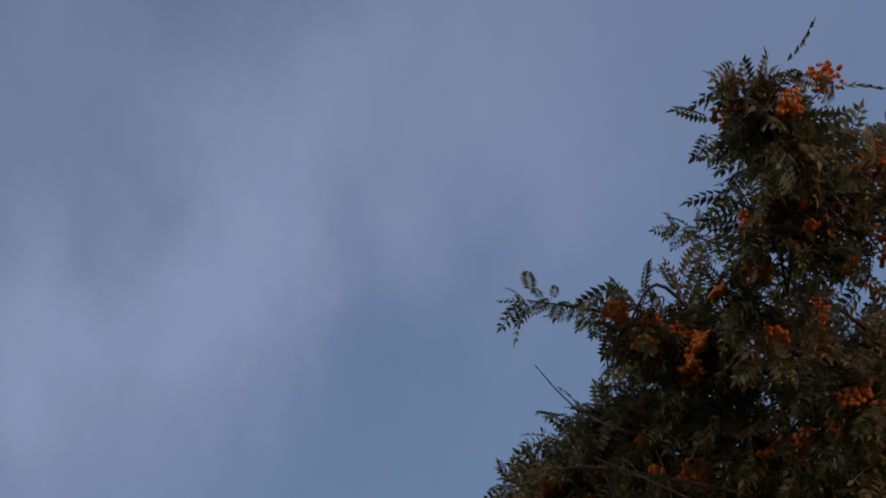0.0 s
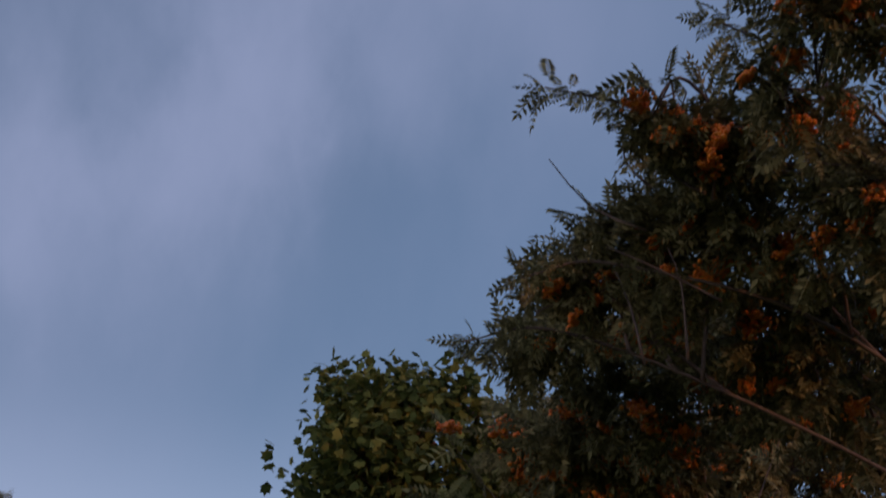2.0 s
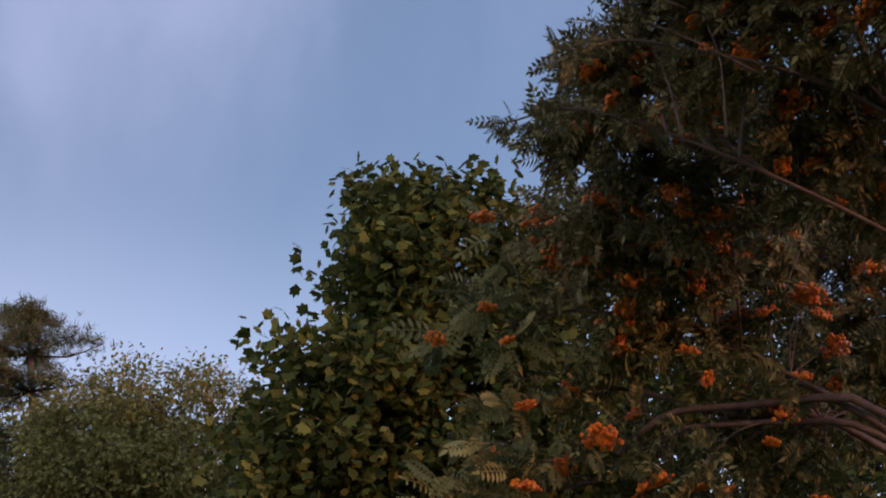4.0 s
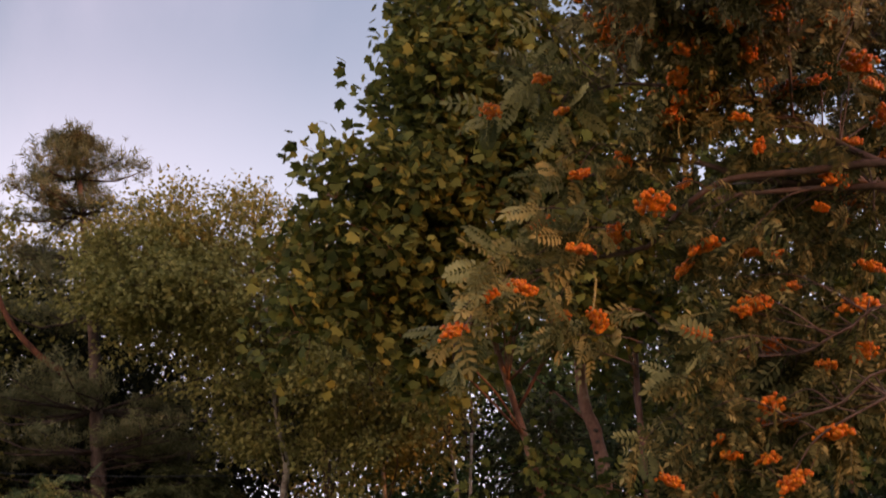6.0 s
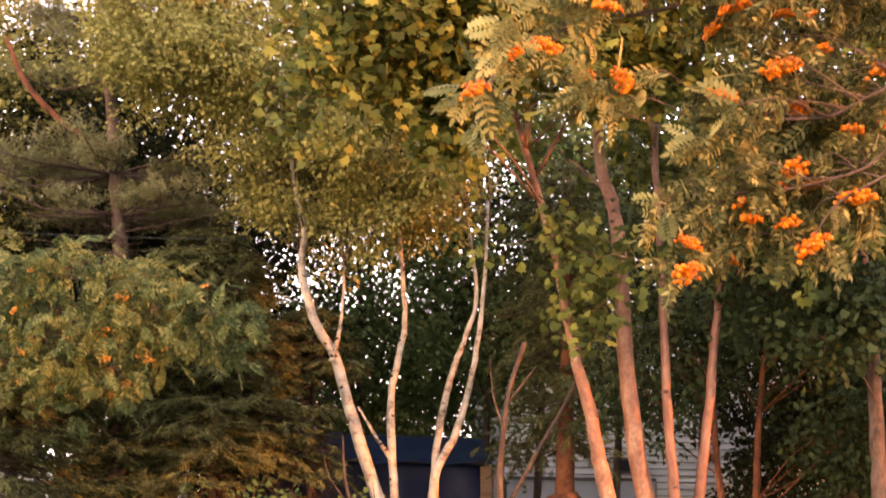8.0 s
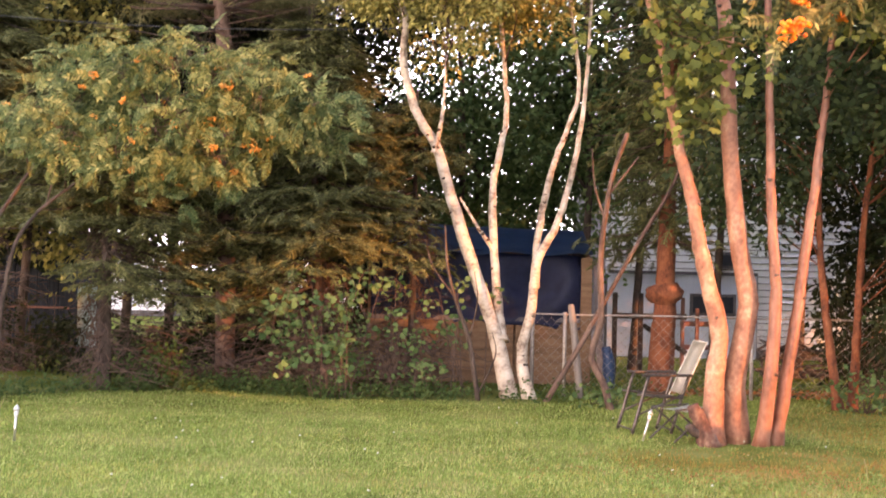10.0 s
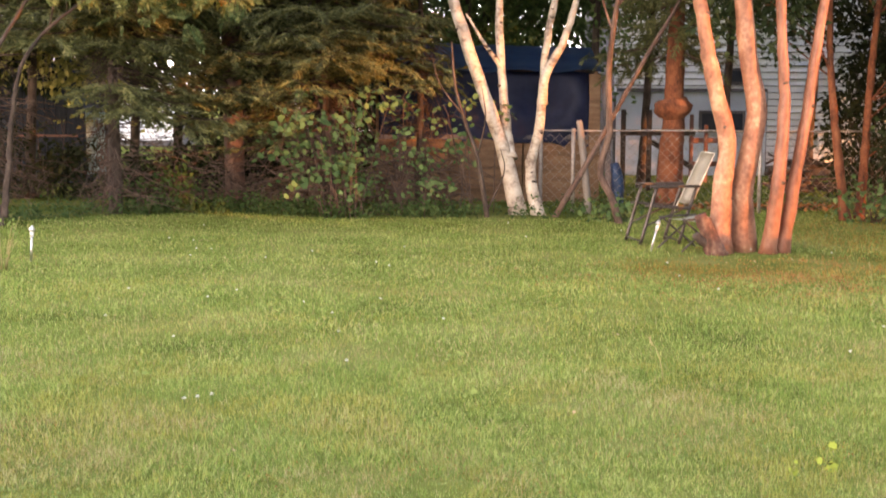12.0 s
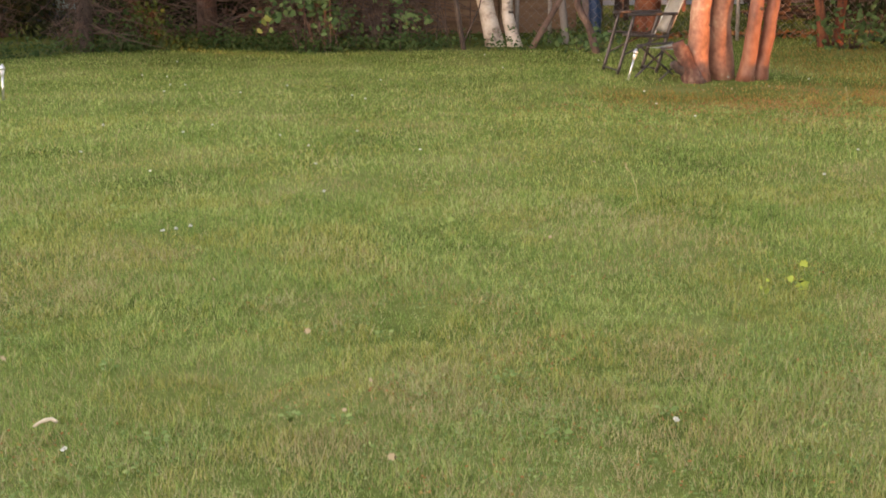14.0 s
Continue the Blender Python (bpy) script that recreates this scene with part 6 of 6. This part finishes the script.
def build_stump():
    t = thing("tree_stump", (2.66, 13.05, 0), "short broken reddish stump at the maple's foot", "stump")
    v, f = tube(smooth_line([(0.06, 0, -0.03), (0.02, 0, 0.12), (-0.05, 0, 0.27), (-0.11, 0, 0.4)], 10), [0.12, 0.09, 0.075, 0.06], 12, 0.2)
    arr_part("stub", v, f, M_STUMP, t, "", True)
    v, f = tube(smooth_line([(0.0, 0, 0.1), (-0.1, -0.03, 0.13), (-0.16, -0.05, 0.2)], 6), [0.06, 0.04], 8, 0.2)
    arr_part("side_knob", v, f, M_DARK_BARK, t, "dark torn wood", True)


build_stump()


def build_weed(at, n, size, mat, label, leaf=LEAF, tall=0.08):
    t = thing("weed", (*at, 0), label, "weed")
    a = rng.uniform(0, 6.28, n)
    tips = np.stack([np.cos(a) * tall * 0.5, np.sin(a) * tall * 0.5, rng.uniform(0.3, 1.0, n) * tall], 1)
    v, f = twigs_to(np.tile([0, 0, -0.01], (n, 1)), tips, 0.002, 0.1, 3, 4)
    arr_part("stemwork", v, f, mat, t)
    tilt = np.stack([np.cos(a), np.sin(a), rng.uniform(-0.1, 0.4, n)], 1)
    v, f = strew(*leaf, tips, tilt, np.tile([0, -0.5, 0.85], (n, 1)), rng.uniform(0.8, 1.2, n) * size)
    arr_part("foliage", v, f, mat, t)


def build_seedling(at, size, label):
    """An upright seedling that holds its lobed leaves to the open lawn."""
    t = thing("seedling", (*at, 0), label, "seedling")
    tips = np.array([(0.0, -0.01, 0.5), (0.02, 0.0, 1.0), (-0.3, 0.0, 0.45)]) * size
    v, f = twigs_to(np.tile([0, 0, -0.01], (3, 1)), tips, 0.0015, 0.05, 3, 4)
    arr_part("stalk", v, f, M_CLOVER, t)
    for q, way, s in zip(tips, ((0.2, -0.1, -0.9), (0.3, 0, 0.9), (-0.9, 0, 0.2)), (1.0, 0.6, 0.5)):
        v, f = strew(*MAPLE, q[None], np.array([way], float), np.array([(0.15, -0.9, 0.45)]), [s * size * 0.8])
        arr_part("leaf", v, f, M_CLOVER, t)


build_seedling((1.59, 5.25), 0.085, "pale yellow-green maple seedling in the lawn")
build_seedling((1.43, 5.2), 0.04, "small pale maple seedling in the lawn")
for x, y in ((-0.42, 3.8), (-0.26, 3.74), (0.27, 4.11), (-1.1, 4.3), (0.75, 3.78), (-0.15, 4.6), (0.4, 3.6), (-0.8, 3.62)):
    build_weed((x, y), 9, 0.024, M_ROSETTE, "flat grey-green rosette of broad leaves in the lawn", LEAF, 0.035)
for x, y in ((2.34, 10.17), (3.19, 11.0), (2.4, 10.6), (3.54, 10.65), (1.34, 13.93), (1.71, 10.33), (0.04, 7.46), (0.09, 6.56), (-1.9, 11.0), (-2.86, 11.25), (-1.02, 9.68), (-1.69, 6.98)):
    build_weed((x, y), 7, 0.042, M_WEED, "pale broad-leaved weed among the grass", LEAF, 0.10 if y > 9 else 0.06)


def build_flowers():
    pts = [(-1.24, 6.34), (-1.3, 6.3), (-1.18, 6.4), (-0.43, 13.12), (0.87, 14.21), (-0.57, 7.27), (0.75, 3.62), (-1.03, 3.46), (-0.8, 8.95), (-2.5, 10.1)]
    pts += [(rng.uniform(-4, 4), rng.uniform(7.5, 16)) for _ in range(30)]
    for x, y in pts:
        t = thing("clover_flower", (x, y, 0), "small white clover flower in the lawn", "flower", "clover flowers")
        v, f = tube([(0, 0, -0.01), (0.003, 0, 0.02), (0.0, 0, 0.045)], [0.0015, 0.0015], 4)
        arr_part("stalk", v, f, M_HERB, t)
        d = unit(rng.normal(size=(16, 3)))
        d[:, 2] = np.abs(d[:, 2])
        v, f = strew(*LEAF, np.tile([0, 0, 0.048], (16, 1)), d, rng.normal(size=(16, 3)), np.full(16, 0.0135))
        arr_part("flower_head", v, f, M_PETAL, t)


build_flowers()


def build_dry_leaves():
    for x, y in ((-0.45, 4.61), (-0.17, 4.06), (-0.24, 3.78), (-1.47, 4.35), (-0.08, 3.4), (-2.2, 5.6), (0.6, 6.1), (-0.9, 5.4), (1.1, 8.2), (2.9, 12.1), (3.3, 12.3), (2.6, 12.0), (3.7, 12.5), (3.0, 11.6)):
        a = rng.uniform(0, 6.28)
        v, f = strew(*MAPLE, np.array([[x, y, 0.035]]), np.array([[math.cos(a), math.sin(a), 0.35]]), np.array([[0.3, -0.5, 0.9]]), [rng.uniform(0.018, 0.03)])
        tagged(arr_part("fallen_leaf", v - [x, y, 0], f, M_DRYLEAF), "dry curled brown leaf on the grass", "leaf", "fallen leaves").location = (x, y, 0)
    v, f = tube(smooth_line([(-0.035, 0, 0.032), (-0.015, 0.015, 0.042), (0.01, 0.03, 0.044), (0.03, 0.025, 0.036)], 9), [0.004, 0.007, 0.005], 7, 0.2)
    tagged(arr_part("bark_strip", v, f, M_STRIP, None, "", True), "curled pale strip of bark on the grass", "bark").location = (-1.15, 3.69, 0)


build_dry_leaves()


def build_leaf_litter():
    """Rusty leaves lying along the foot of the wire fence."""
    n = 420
    x = rng.uniform(3.2, 6.4, n)
    at = np.stack([x, rng.normal(18.55, 0.22, n), rng.uniform(0.02, 0.09, n)], 1)
    a = rng.uniform(0, 6.283, n)
    v, f = strew(*LEAF, at, np.stack([np.cos(a), np.sin(a), rng.normal(0, 0.25, n)], 1), unit(rng.normal(0, 0.4, (n, 3)) + [0, -0.2, 1.0]), rng.uniform(0.06, 0.12, n))
    tagged(arr_part("leaf_litter", v, f, M_LITTER), "rusty fallen leaves along the fence", "leaf litter", kind="stuff")
    # a thin brown scatter on the worn grass before the maples
    own = np.random.default_rng(77)
    n = 22000
    x, y = own.normal(3.5, 1.1, n), own.normal(11.3, 0.75, n)
    thick = 0.5 * patches(x, y, 0.28, 21) + 0.5 * patches(x, y, 0.9, 22)
    some = own.uniform(0, 0.8, n) < np.clip(thick - 0.42, 0, 1) * 2
    x, y = x[some], y[some]
    n = len(x)
    a = own.uniform(0, 6.283, n)
    v, f = strew(*LEAF, np.stack([x, y, own.uniform(0.008, 0.028, n)], 1), np.stack([np.cos(a), np.sin(a), own.normal(0, 0.35, n)], 1), unit(own.normal(0, 0.5, (n, 3)) + [0, -0.3, 1.0]), own.uniform(0.009, 0.02, n))
    tagged(arr_part("leaf_litter", v, f, M_LITTER), "scattered rusty brown leaf bits on worn grass", "leaf litter", kind="stuff")


build_leaf_litter()


def build_dry_weed(at):
    t = thing("dry_weed", (*at, 0), "tall dry weed with straw-coloured stalks at the lawn's edge", "weed")
    for _ in range(16):
        a, tall = rng.uniform(0, 6.283), rng.uniform(0.2, 0.5)
        e = np.array([math.cos(a) * 0.16, math.sin(a) * 0.16, tall])
        v, f = tube(smooth_line([(math.cos(a) * 0.03, math.sin(a) * 0.03, -0.01), e * [0.5, 0.5, 0.55], e], 5), [0.004, 0.002], 4)
        arr_part("stalk", v, f, M_STRAW, t)
    n = 60
    q = np.stack([rng.normal(0, 0.09, n), rng.normal(0, 0.09, n), rng.uniform(0.05, 0.45, n)], 1)
    v, f = strew(*LEAF, q, rng.normal(0, 1, (n, 3)), rng.normal(0, 1, (n, 3)), rng.uniform(0.03, 0.06, n))
    tagged(arr_part("foliage", v, f, M_WEED, t), kind="stuff")


build_dry_weed((-4.0, 11.6))


def build_seed_stalk(at, tall, lean):
    """A single pale grass stalk that the mower missed."""
    t = thing("grass_stalk", (*at, 0), "tall pale seed stalk standing in the mown lawn", "grass", "seed stalks")
    end = np.array([lean, 0.02, tall])
    v, f = tube(smooth_line([(0, 0, -0.01), end * [0.35, 0.5, 0.6], end], 8), [0.0026, 0.0016], 4)
    arr_part("stalk", v, f, M_STRAW, t)
    n = 14
    u = rng.uniform(0.78, 1.0, n)
    v, f = strew(*LEAF, end * [1, 1, 1] * u[:, None], rng.normal(0, 0.4, (n, 3)) + [0, 0, 1.0], rng.normal(0, 1, (n, 3)), np.full(n, 0.014))
    tagged(arr_part("seed_head", v, f, M_STRAW, t), kind="stuff")


for at, tall, lean in (((1.19, 7.0), 0.23, -0.08), ((-2.2, 9.2), 0.14, 0.03), ((2.9, 9.6), 0.15, 0.04), ((3.6, 10.9), 0.18, -0.03)):
    build_seed_stalk(at, tall, lean)
